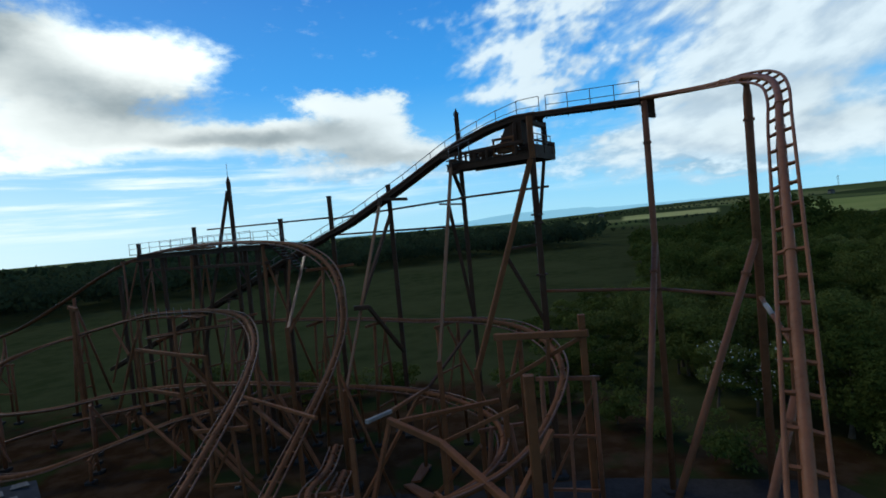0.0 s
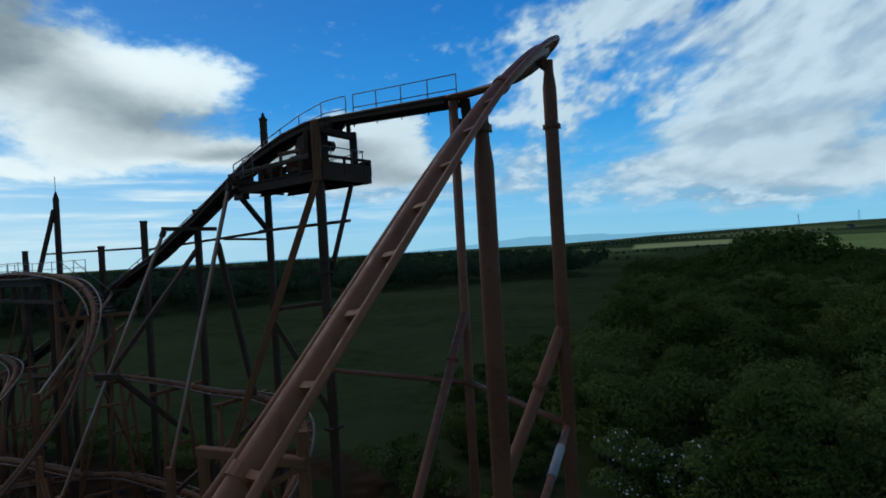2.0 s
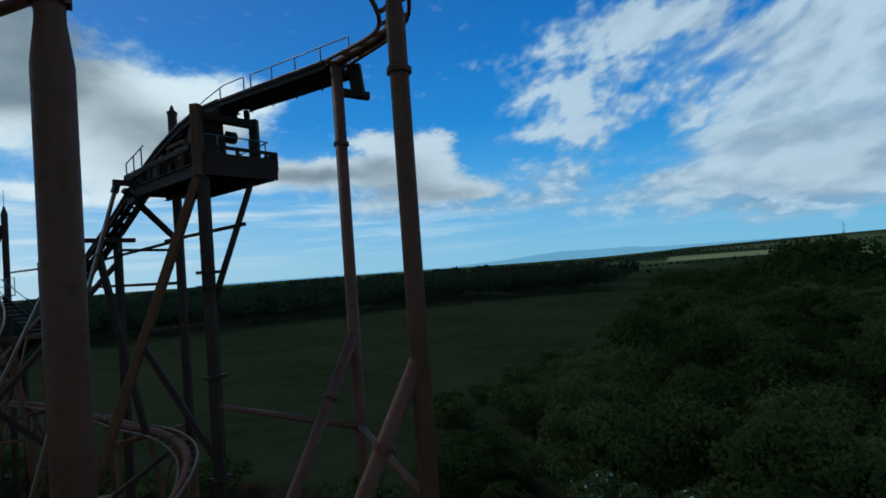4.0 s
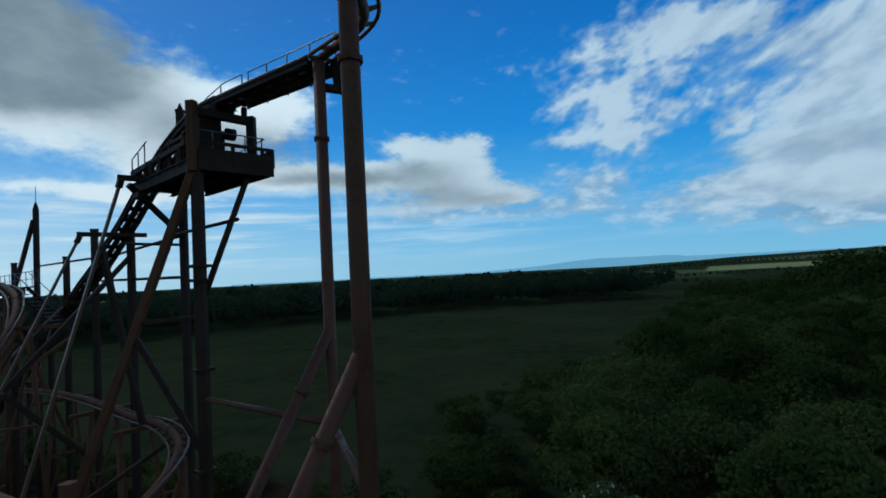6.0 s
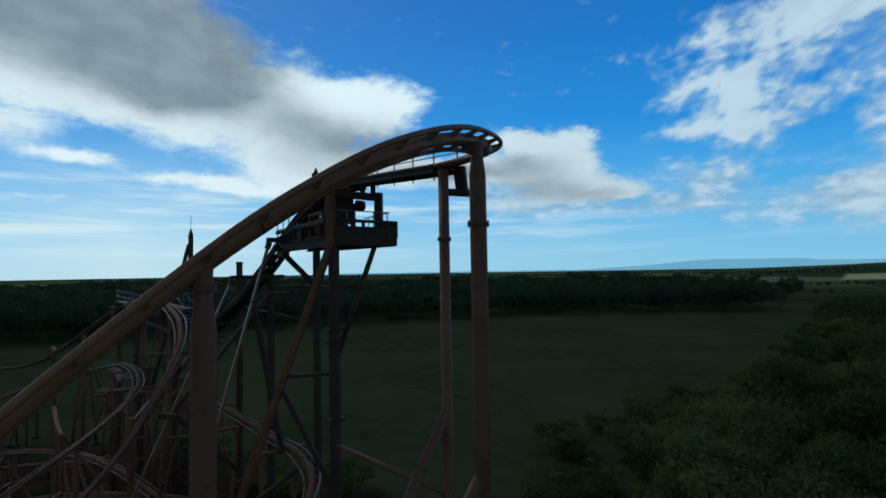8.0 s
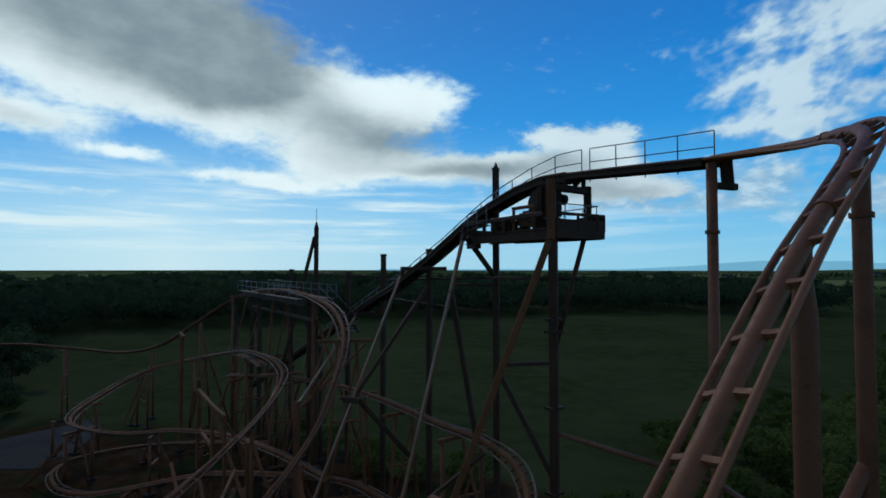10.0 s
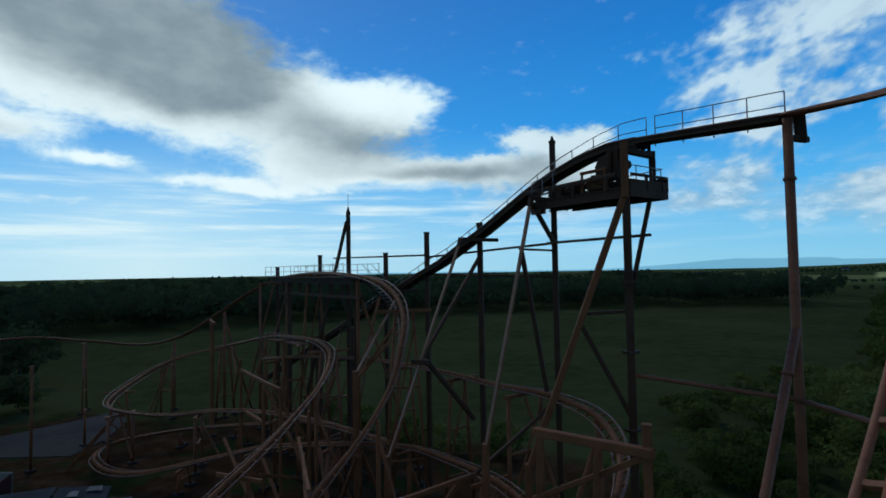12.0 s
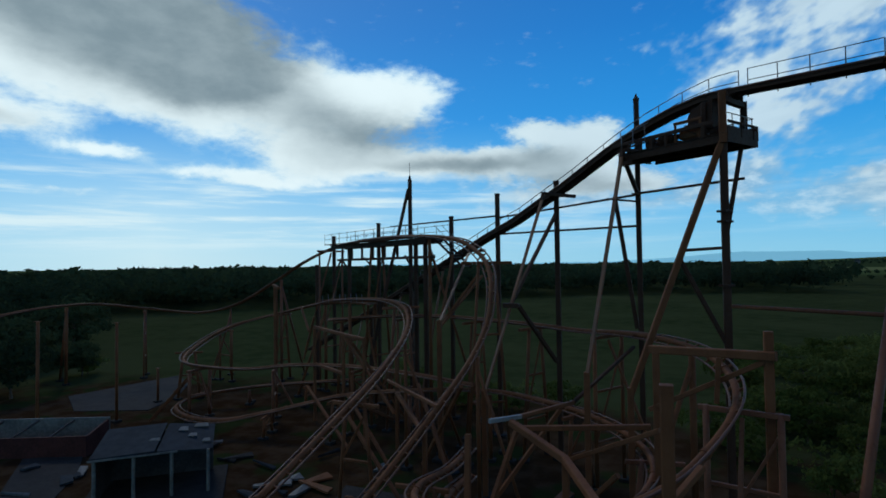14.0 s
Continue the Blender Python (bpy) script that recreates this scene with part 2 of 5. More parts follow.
def painted_steel(name, paint, rust, pale, wear=0.5, chips=0.72, rough=0.55, gloss=0.22):
    def build(N, bsdf):
        p = N.node("ShaderNodeNewGeometry").outputs["Position"]
        rnd = N.node("ShaderNodeObjectInfo").outputs["Random"]
        big = N.noise(p, 0.9, 5.0, 0.6)
        small = N.noise(p, 9.0, 6.0, 0.65)
        col = N.mix(N.span(big, 0.35, 0.7), (*paint, 1), (*[c * 0.72 for c in paint], 1))
        col = N.mix(N.span(N.math("ADD", N.math("MULTIPLY", small, 0.6), N.math("MULTIPLY", big, 0.4)), wear, wear + 0.12), col, (*rust, 1))
        streaks = N.node("ShaderNodeMapping", {"Vector": p, "Scale": (7.0, 7.0, 0.5)}).outputs[0]
        col = N.mix(N.span(N.noise(streaks, 1.0, 4.0, 0.6), 0.55, 0.8, 0.0, 0.5), col, (*[c * 0.45 for c in rust], 1))
        col = N.mix(N.span(N.noise(p, 3.1, 7.0, 0.7), chips, chips + 0.04), col, (*pale, 1))
        col = N.mix(N.math("MULTIPLY", rnd, 0.25), col, (*[c * 0.6 for c in paint], 1))
        N.tree.links.new(col, bsdf.inputs["Base Color"])
        N.tree.links.new(N.span(small, 0.3, 0.8, rough - 0.12, rough + 0.25), bsdf.inputs["Roughness"])
        bsdf.inputs["Specular IOR Level"].default_value = gloss
        bump(N, bsdf, small, 0.35, 0.01)
    return material(name, build)


STEEL = painted_steel("brown_painted_steel", (0.190, 0.074, 0.036), (0.125, 0.045, 0.020), (0.50, 0.42, 0.34), 0.52, 0.73, 0.58, 0.17)
TRACK = painted_steel("brown_track_paint", (0.250, 0.094, 0.038), (0.165, 0.056, 0.020), (0.60, 0.57, 0.53), 0.55, 0.70)
RAIL = painted_steel("worn_rail_steel", (0.13, 0.056, 0.031), (0.09, 0.035, 0.017), (0.4, 0.38, 0.35), 0.6, 0.85, 0.50, 0.34)
DARK = painted_steel("dark_weathered_steel", (0.066, 0.034, 0.020), (0.058, 0.025, 0.012), (0.14, 0.12, 0.11), 0.5, 0.84, 0.62, 0.12)
GALV = painted_steel("dull_galvanised_steel", (0.17, 0.17, 0.175), (0.12, 0.08, 0.055), (0.34, 0.34, 0.33), 0.62, 0.85, 0.45)
BEAM = painted_steel("ochre_rusted_beam", (0.176, 0.070, 0.029), (0.110, 0.041, 0.016), (0.46, 0.42, 0.36), 0.55, 0.80, 0.66, 0.10)
LEGPAINT = painted_steel("glossy_brown_leg_paint", (0.195, 0.080, 0.032), (0.120, 0.046, 0.018), (0.46, 0.42, 0.37), 0.55, 0.80, 0.42, 0.34)
PRIMER = painted_steel("flaking_white_primer", (0.28, 0.27, 0.25), (0.24, 0.13, 0.09), (0.72, 0.72, 0.7), 0.60, 0.7)


def plain(name, col, rough=0.7, metal=0.0, scale=6.0, vary=0.35):
    def build(N, bsdf):
        p = N.node("ShaderNodeNewGeometry").outputs["Position"]
        a, b = N.noise(p, scale, 6.0, 0.6), N.noise(p, scale * 0.13, 4.0, 0.6)
        f = N.math("ADD", N.math("MULTIPLY", a, 0.5), N.math("MULTIPLY", b, 0.5))
        N.tree.links.new(N.mix(N.span(f, 0.35, 0.68), (*[c * (1 - vary) for c in col], 1), (*[min(1, c * (1 + vary)) for c in col], 1)), bsdf.inputs["Base Color"])
        bsdf.inputs["Roughness"].default_value, bsdf.inputs["Metallic"].default_value = rough, metal
        bsdf.inputs["Specular IOR Level"].default_value = 0.2
        bump(N, bsdf, a, 0.4, 0.02)
    return material(name, build)


CONCRETE = plain("stained_concrete", (0.026, 0.024, 0.021), 0.95)
ROOFING = plain("grey_roof_sheet", (0.024, 0.030, 0.033), 0.95, 0.0, 2.0, 0.3)
BRICKRED = plain("dull_red_boarding", (0.055, 0.018, 0.014), 0.8)
DARKWALL = plain("dark_boarding", (0.05, 0.045, 0.042), 0.8)
WHITEWASH = plain("weathered_white_render", (0.13, 0.13, 0.115), 0.8)
BARK = plain("tree_bark", (0.085, 0.065, 0.048), 0.9, 0.0, 5.0, 0.4)
TARP = plain("pale_torn_sheeting", (0.085, 0.088, 0.085), 0.5)


def leaves(name, dark, light):
    def build(N, bsdf):
        g = N.node("ShaderNodeNewGeometry")
        isl = g.outputs["Random Per Island"]
        rnd = N.node("ShaderNodeObjectInfo").outputs["Random"]
        patch = N.noise(g.outputs["Position"], 0.07, 3.0, 0.6)
        f = N.math("ADD", N.math("MULTIPLY", isl, 0.16), N.math("MULTIPLY", rnd, 0.64))
        f = N.math("ADD", f, N.math("MULTIPLY", N.math("SUBTRACT", patch, 0.5), 1.5))
        N.tree.links.new(N.mix(N.span(f, 0.0, 0.95), (*dark, 1), (*light, 1)), bsdf.inputs["Base Color"])
        bsdf.inputs["Roughness"].default_value = 0.75
        bsdf.inputs["Specular IOR Level"].default_value = 0.0
        back = N.node("ShaderNodeBsdfTranslucent", {"Color": bsdf.inputs["Base Color"].links[0].from_socket})
        both = N.node("ShaderNodeMixShader", {0: 0.38, 1: bsdf.outputs[0], 2: back.outputs[0]})
        N.tree.links.new(both.outputs[0], N.out.inputs["Surface"])
    return material(name, build)


LEAF = leaves("broad_leaves", (0.046, 0.066, 0.014), (0.118, 0.142, 0.036))
LEAF_PALE = leaves("pale_leaves", (0.070, 0.094, 0.022), (0.145, 0.170, 0.048))
LEAF_FAR = leaves("far_leaves", (0.024, 0.038, 0.020), (0.056, 0.076, 0.034))
BLOSSOM = plain("white_blossom", (0.55, 0.56, 0.50), 0.8)


def ground_build(N, bsdf):
    p = N.node("ShaderNodeNewGeometry").outputs["Position"]
    xyz = N.node("ShaderNodeSeparateXYZ", {0: p})
    x, y = xyz.outputs[0], xyz.outputs[1]
    r = N.math("SQRT", N.math("ADD", N.math("MULTIPLY", x, x), N.math("MULTIPLY", y, y)))
    blades, tuft, wide = N.noise(p, 5.0, 6.0, 0.65), N.noise(p, 0.35, 5.0, 0.6), N.noise(p, 0.035, 4.0, 0.6)
    grass = N.mix(N.span(tuft, 0.3, 0.7), (0.030, 0.040, 0.013, 1), (0.050, 0.060, 0.022, 1))
    grass = N.mix(N.span(wide, 0.38, 0.66), grass, (0.056, 0.064, 0.024, 1))
    grass = N.mix(N.span(blades, 0.45, 0.75, 0.0, 0.5), grass, (0.032, 0.037, 0.014, 1))
    # far off: a quilt of fields, some under crops in the sun
    cell = N.node("ShaderNodeTexVoronoi", {"Vector": p, "Scale": 0.0042, "Randomness": 0.85})
    tint = N.node("ShaderNodeSeparateColor", {0: cell.outputs["Color"]})
    quilt = N.ramp(tint.outputs[0], [(0.0, (0.045, 0.062, 0.022)), (0.3, (0.085, 0.11, 0.035)), (0.5, (0.055, 0.075, 0.028)), (0.7, (0.16, 0.17, 0.06)), (0.85, (0.10, 0.125, 0.04))], "CONSTANT")
    col = N.mix(N.span(r, 430.0, 560.0), grass, quilt)
    # ripened crop beyond the wood, its colour brightened to stand for distant sunlight
    bearing = N.math("ARCTAN2", x, y)
    sunlit_crop = N.math("MULTIPLY", N.math("MULTIPLY", N.span(bearing, 0.31, 0.32), N.span(bearing, 0.47, 0.46)), N.math("MULTIPLY", N.span(r, 690.0, 705.0), N.span(r, 960.0, 940.0)))
    col = N.mix(sunlit_crop, col, N.mix(N.span(N.noise(p, 0.01, 3.0), 0.35, 0.65), (0.38, 0.38, 0.13, 1), (0.48, 0.46, 0.16, 1)))
    # yellow-green pasture further right, sunlight put into its colour as well
    sunlit_pasture = N.math("MULTIPLY", N.math("MULTIPLY", N.span(bearing, 0.53, 0.54), N.span(bearing, 0.95, 0.94)), N.math("MULTIPLY", N.span(r, 410.0, 425.0), N.span(r, 860.0, 840.0)))
    col = N.mix(sunlit_pasture, col, N.mix(N.span(N.noise(p, 0.012, 4.0), 0.35, 0.65), (0.20, 0.245, 0.065, 1), (0.27, 0.30, 0.085, 1)))
    # trodden earth and broken slabs round the ride
    yard = N.math("ADD", N.math("POWER", N.math("DIVIDE", N.math("ADD", x, 22.0), 42.0), 2.0), N.math("POWER", N.math("DIVIDE", N.math("SUBTRACT", y, 28.0), 24.0), 2.0))
    yard = N.math("ADD", yard, N.math("MULTIPLY", N.math("SUBTRACT", N.noise(p, 0.12, 5.0, 0.6), 0.5), 1.6))
    soil = N.mix(N.span(N.noise(p, 0.6, 6.0, 0.6), 0.4, 0.65), (0.034, 0.019, 0.009, 1), (0.056, 0.036, 0.020, 1))
    soil = N.mix(N.span(N.noise(p, 0.22, 4.0, 0.5), 0.5, 0.62), soil, (0.026, 0.034, 0.011, 1))
    col = N.mix(N.span(yard, 1.15, 0.75), col, soil)
    N.tree.links.new(col, bsdf.inputs["Base Color"])
    bsdf.inputs["Roughness"].default_value = 1.0
    bsdf.inputs["Specular IOR Level"].default_value = 0.0
    bump(N, bsdf, N.math("ADD", blades, N.math("MULTIPLY", tuft, 2.0)), 0.5, 0.15)


GROUND = material("rough_meadow", ground_build)


# emission puts the pale blue of distance haze into the hills
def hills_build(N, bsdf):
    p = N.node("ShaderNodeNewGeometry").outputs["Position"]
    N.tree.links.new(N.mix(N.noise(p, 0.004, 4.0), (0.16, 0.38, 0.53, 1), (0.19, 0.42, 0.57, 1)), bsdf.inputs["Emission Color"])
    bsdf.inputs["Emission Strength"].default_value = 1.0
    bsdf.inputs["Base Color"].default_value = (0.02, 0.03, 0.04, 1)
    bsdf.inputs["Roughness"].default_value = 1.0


HILLS = material("haze_glow_hills", hills_build)

# ---- shapes ----
Z = Vector((0, 0, 1))


def mesh_of(bm, name):
    me = bpy.data.meshes.new(name)
    bm.to_mesh(me)
    bm.free()
    return me


def part(name, bm, mat, parent=None, label="", smooth=False):
    """One mesh object from a bmesh (or a ready mesh), under a thing or a part."""
    me = bm if isinstance(bm, bpy.types.Mesh) else mesh_of(bm, name)
    if mat and not me.materials:
        me.materials.append(mat)
    if smooth:
        me.shade_smooth()
    ob = new(name, me)
    ob.parent = parent
    if label:
        ob["label"] = label
    return ob


def thing(name, label, category, group="", at=(0, 0, 0)):
    ob = new(name)
    ob.location = at
    ob.empty_display_size = 0.2
    return tagged(ob, label, category, group)


def sweep(bm, pts, ups, profile, caps=True):
    """Carry a closed outline of (right, up) along points with their up directions."""
    rings = []
    for i, p in enumerate(pts):
        a, b = pts[max(i - 1, 0)], pts[min(i + 1, len(pts) - 1)]
        t = (b - a).normalized()
        right = t.cross(ups[i]).normalized()
        up = right.cross(t)
        rings.append([bm.verts.new(p + right * u + up * v) for u, v in profile])
    n = len(profile)
    for r0, r1 in zip(rings, rings[1:]):
        for k in range(n):
            bm.faces.new((r0[k], r0[(k + 1) % n], r1[(k + 1) % n], r1[k]))
    if caps:
        bm.faces.new(rings[0][::-1])
        bm.faces.new(rings[-1])


def circle(r, n=10):
    return [(r * math.cos(2 * math.pi * k / n), r * math.sin(2 * math.pi * k / n)) for k in range(n)]


def box(w, h):
    c = min(w, h) * 0.12
    return [(-w / 2 + c, -h / 2), (w / 2 - c, -h / 2), (w / 2, -h / 2 + c), (w / 2, h / 2 - c), (w / 2 - c, h / 2), (-w / 2 + c, h / 2), (-w / 2, h / 2 - c), (-w / 2, -h / 2 + c)]


def ibeam(w, h, t):
    return [(-w / 2, -h / 2), (w / 2, -h / 2), (w / 2, -h / 2 + t), (t / 2, -h / 2 + t), (t / 2, h / 2 - t), (w / 2, h / 2 - t), (w / 2, h / 2),
            (-w / 2, h / 2), (-w / 2, h / 2 - t), (-t / 2, h / 2 - t), (-t / 2, -h / 2 + t), (-w / 2, -h / 2 + t)]


def upright(a, b):
    return Vector((1, 0, 0)) if abs((b - a).normalized().z) > 0.97 else Z


def stick(bm, a, b, profile):
    a, b = Vector(a), Vector(b)
    sweep(bm, [a, b], [upright(a, b)] * 2, profile)


def pipe(name, a, b, r, mat, parent, label="", seg=12):
    bm = bmesh.new()
    stick(bm, a, b, circle(r, seg))
    ob = part(name, bm, mat, parent, label)
    for p in ob.data.polygons:
        p.use_smooth = len(p.vertices) == 4
    return ob


def bar(name, a, b, w, h, mat, parent, label=""):
    bm = bmesh.new()
    stick(bm, a, b, box(w, h))
    return part(name, bm, mat, parent, label)


def joist(name, a, b, w, h, mat, parent, label=""):
    bm = bmesh.new()
    stick(bm, a, b, ibeam(w, h, 0.035))
    return part(name, bm, mat, parent, label)


def slab(name, corners, thick, mat, parent, label=""):
    """A plate under the given upper corners."""
    bm = bmesh.new()
    top = [bm.verts.new(c) for c in corners]
    low = [bm.verts.new(Vector(c) - Z * thick) for c in corners]
    n = len(top)
    bm.faces.new(top)
    bm.faces.new(low[::-1])
    for k in range(n):
        bm.faces.new((top[k], low[k], low[(k + 1) % n], top[(k + 1) % n]))
    bmesh.ops.recalc_face_normals(bm, faces=bm.faces)
    return part(name, bm, mat, parent, label)


def curve_points(ctrl, step):
    """Even points on a smooth curve through control points of (x, y, z, bank)."""
    c = np.array(ctrl, float)
    c = np.vstack([2 * c[0] - c[1], c, 2 * c[-1] - c[-2]])
    fine = []
    for i in range(1, len(c) - 2):
        p0, p1, p2, p3 = c[i - 1], c[i], c[i + 1], c[i + 2]
        for u in np.linspace(0, 1, 24, endpoint=False):
            fine.append(0.5 * (2 * p1 + (p2 - p0) * u + (2 * p0 - 5 * p1 + 4 * p2 - p3) * u ** 2 + (3 * p1 - p0 - 3 * p2 + p3) * u ** 3))
    fine.append(c[-2])
    fine = np.array(fine)
    s = np.r_[0, np.cumsum(np.linalg.norm(np.diff(fine[:, :3], axis=0), axis=1))]
    at = np.arange(0, s[-1], step)
    return np.stack([np.interp(at, s, fine[:, k]) for k in range(4)], 1)


def frames_on(ctrl, step):
    """Points, ways, rights and ups along a banked curve. A bank above zero lowers the right-hand rail."""
    q = curve_points(ctrl, step)
    pts = [Vector(r[:3]) for r in q]
    out = []
    for i, p in enumerate(pts):
        t = (pts[min(i + 1, len(pts) - 1)] - pts[max(i - 1, 0)]).normalized()
        right = t.cross(Z).normalized()
        up = right.cross(t)
        b = radians(q[i][3])
        out.append((p, t, right * math.cos(b) - up * math.sin(b), up * math.cos(b) + right * math.sin(b)))
    return out


def tie_mesh(gauge, drop, spine, name="tie"):
    """A cross tie: a flared plate that carries both rails and grips the spine tube."""
    g, d = gauge / 2, drop
    out = [(-g, 0.025), (-g, -0.05), (-g * 0.66, -0.045), (-spine * 0.85, -d - spine * 0.48), (-spine * 0.3, -d), (spine * 0.3, -d),
           (spine * 0.85, -d - spine * 0.48), (g * 0.66, -0.045), (g, -0.05), (g, 0.025), (g * 0.66, 0.03), (0, -d + spine * 0.6), (-g * 0.66, 0.03)]
    bm = bmesh.new()
    sweep(bm, [Vector((0, -0.035, 0)), Vector((0, 0.035, 0))], [Z, Z], out, caps=False)
    for yy in (-0.035, 0.035):
        left = [bm.verts.new((u, yy, v)) for u, v in out]
        for tri in ((0, 1, 2, 12), (12, 2, 3, 4), (12, 4, 5, 11), (11, 5, 10), (10, 5, 6, 7), (10, 7, 8, 9)):
            bm.faces.new([left[k] for k in tri])
    return mesh_of(bm, name)


def track(name, label, ctrl, gauge=0.92, drop=-0.04, spine=0.165, tie_gap=0.80, group="", rail_r=0.055, mat=None, rail_mat=None):
    """Two tube rails on cross ties over a thick spine tube."""
    mat = mat or TRACK
    top = thing(name, label, "coaster track", group)
    line = frames_on(ctrl, 0.30)
    pts = [f[0] for f in line]
    ups = [f[3] for f in line]
    for side in (-1, 1):
        bm = bmesh.new()
        sweep(bm, [f[0] + f[2] * side * gauge / 2 for f in line], ups, circle(rail_r, 8))
        part("rail", bm, rail_mat or RAIL, top, "worn steel running rail", True)
    bm = bmesh.new()
    sweep(bm, [f[0] - f[3] * drop for f in line], ups, circle(spine, 14))
    spine_ob = part("spine_tube", bm, mat, top, "thick brown-painted spine tube", True)
    tm = tie_mesh(gauge, drop, spine)
    tm.materials.append(mat)
    for i, (p, t, r, u) in enumerate(frames_on(ctrl, tie_gap)):
        o = new("tie", tm)
        o.parent = top
        o.matrix_basis = Matrix(((r.x, t.x, u.x, p.x), (r.y, t.y, u.y, p.y), (r.z, t.z, u.z, p.z), (0, 0, 0, 1)))
        if i % 8 == 5:
            bm = bmesh.new()
            sweep(bm, [p - u * drop - t * 0.06, p - u * drop + t * 0.06], [u, u], circle(spine * 1.22, 14))
            part("flange", bm, mat, spine_ob)
    return top


def collar(p, way, r, mat, parent):
    """A bolted flange ring with ears round a column."""
    bm = bmesh.new()
    p, way = Vector(p), Vector(way).normalized()
    for k in (-1, 1):
        sweep(bm, [p + way * (k * 0.022 - 0.018), p + way * (k * 0.022 + 0.018)], [upright(p, p + way)] * 2, circle(r * 1.30, 18))
    side = way.cross(upright(p, p + way)).normalized()
    for k in range(8):
        d = Matrix.Rotation(k * math.pi / 4, 3, way) @ side
        sweep(bm, [p + d * r * 1.2 - way * 0.06, p + d * r * 1.2 + way * 0.06], [side + way * 0.01] * 2, circle(0.018, 6))
    return part("flange", bm, mat, parent, "bolted flange ring")


def footing(x, y, parent, size=0.9):
    bm = bmesh.new()
    stick(bm, (x, y, -0.4), (x, y, 0.18), box(size, size))
    return part("footing", bm, CONCRETE, parent, "square concrete footing")


def column(label, x, y, top_z, r, joint_z=None, foot=None, flange_z=(), neck=0.0, leg_r=None, group="track columns"):
    """A tube column with a bolted flange, a tapered neck and a raking leg."""
    c = thing("support_column", label, "support column", group)
    bm = bmesh.new()
    zs = [(0.1, r)] + ([(top_z - neck - 0.35, r), (top_z - neck, r * 0.72)] if neck else []) + [(top_z, r * (0.72 if neck else 1))]
    rings = []
    for z, rr in zs:
        rings.append([bm.verts.new((x + u, y + v, z)) for u, v in circle(rr, 18)])
    for a, b in zip(rings, rings[1:]):
        for k in range(18):
            bm.faces.new((a[k], a[(k + 1) % 18], b[(k + 1) % 18], b[k])).smooth = True
    bm.faces.new(rings[0][::-1])
    bm.faces.new(rings[-1])
    part("shaft", bm, STEEL, c, "rust-brown painted tube shaft")
    for z in flange_z:
        collar((x, y, z), Z, r if z < top_z - neck - 0.2 else r * 0.74, STEEL, c)
    footing(x, y, c)
    if foot:
        j, f = Vector((x, y, joint_z)), Vector((foot[0], foot[1], 0.1))
        leg = pipe("leg", j, f, leg_r or r * 0.85, STEEL, c, "raking tube leg")
        collar(j + (f - j) * 0.11, f - j, leg_r or r * 0.85, STEEL, leg)
        footing(foot[0], foot[1], c)
    return c

# ---- the ride: the lift ----
L0, BACK, FAR = Vector((10.41, 26.90, 0)), Vector((-0.8208, 0.5712, 0)), Vector((0.5712, 0.8208, 0))


def lift_z(s):
    """Height of the lift's rails, s metres back from the first column."""
    return float(np.interp(s, (-1, 0, 3, 5.5, 7.0, 8.7, 10.5, 12.4, 14.2, 16.0, 18.3, 20.6, 23.5, 62), (19.50, 19.58, 19.79, 19.98, 20.04, 19.80, 19.33, 18.64, 17.85, 17.05, 16.18, 15.25, 14.38, 1.2)))


def at_lift(s, off, z):
    return L0 + BACK * s + FAR * off + Z * z


def build_lift():
    top = thing("lift_hill", "straight dark steel chain lift hill with its girders and rails", "lift hill")
    ss = list(np.arange(5.6, 61.5, 0.5))
    ups = [Z] * len(ss)
    for off in (-0.35, 0.35):
        bm = bmesh.new()
        sweep(bm, [at_lift(s, off, lift_z(s)) for s in ss], ups, circle(0.055, 8))
        part("rail", bm, RAIL, top, "worn steel running rail", True)
        bm = bmesh.new()
        sweep(bm, [at_lift(s, off, lift_z(s) - 0.19) for s in ss], ups, ibeam(0.13, 0.26, 0.025))
        part("girder", bm, DARK, top, "dark riveted side girder")
    bm = bmesh.new()
    sweep(bm, [at_lift(s, 0, lift_z(s) - 0.16) for s in ss], ups, box(0.22, 0.10))
    part("chain_trough", bm, DARK, top, "oily lift chain trough")
    bm = bmesh.new()
    stick(bm, (-0.40, 0, -0.12), (0.40, 0, -0.12), ibeam(0.12, 0.14, 0.02))
    upper = mesh_of(bm, "tie")
    upper.materials.append(DARK)
    bm = bmesh.new()
    stick(bm, (-0.38, 0, -0.29), (0.38, 0.45, -0.29), ibeam(0.08, 0.07, 0.015))
    lower = mesh_of(bm, "lacing_bar")
    lower.materials.append(DARK)
    for s in np.arange(5.9, 61, 0.9):
        p = at_lift(s, 0, lift_z(s))
        t = (at_lift(s - 0.2, 0, lift_z(s - 0.2)) - at_lift(s + 0.2, 0, lift_z(s + 0.2))).normalized()
        r = t.cross(Z).normalized()
        u = r.cross(t)
        m = Matrix(((r.x, t.x, u.x, p.x), (r.y, t.y, u.y, p.y), (r.z, t.z, u.z, p.z), (0, 0, 0, 1)))
        for name, me in (("tie", upper), ("lacing_bar", lower)):
            o = new(name, me)
            o.parent = top
            o.matrix_basis = m
    return top


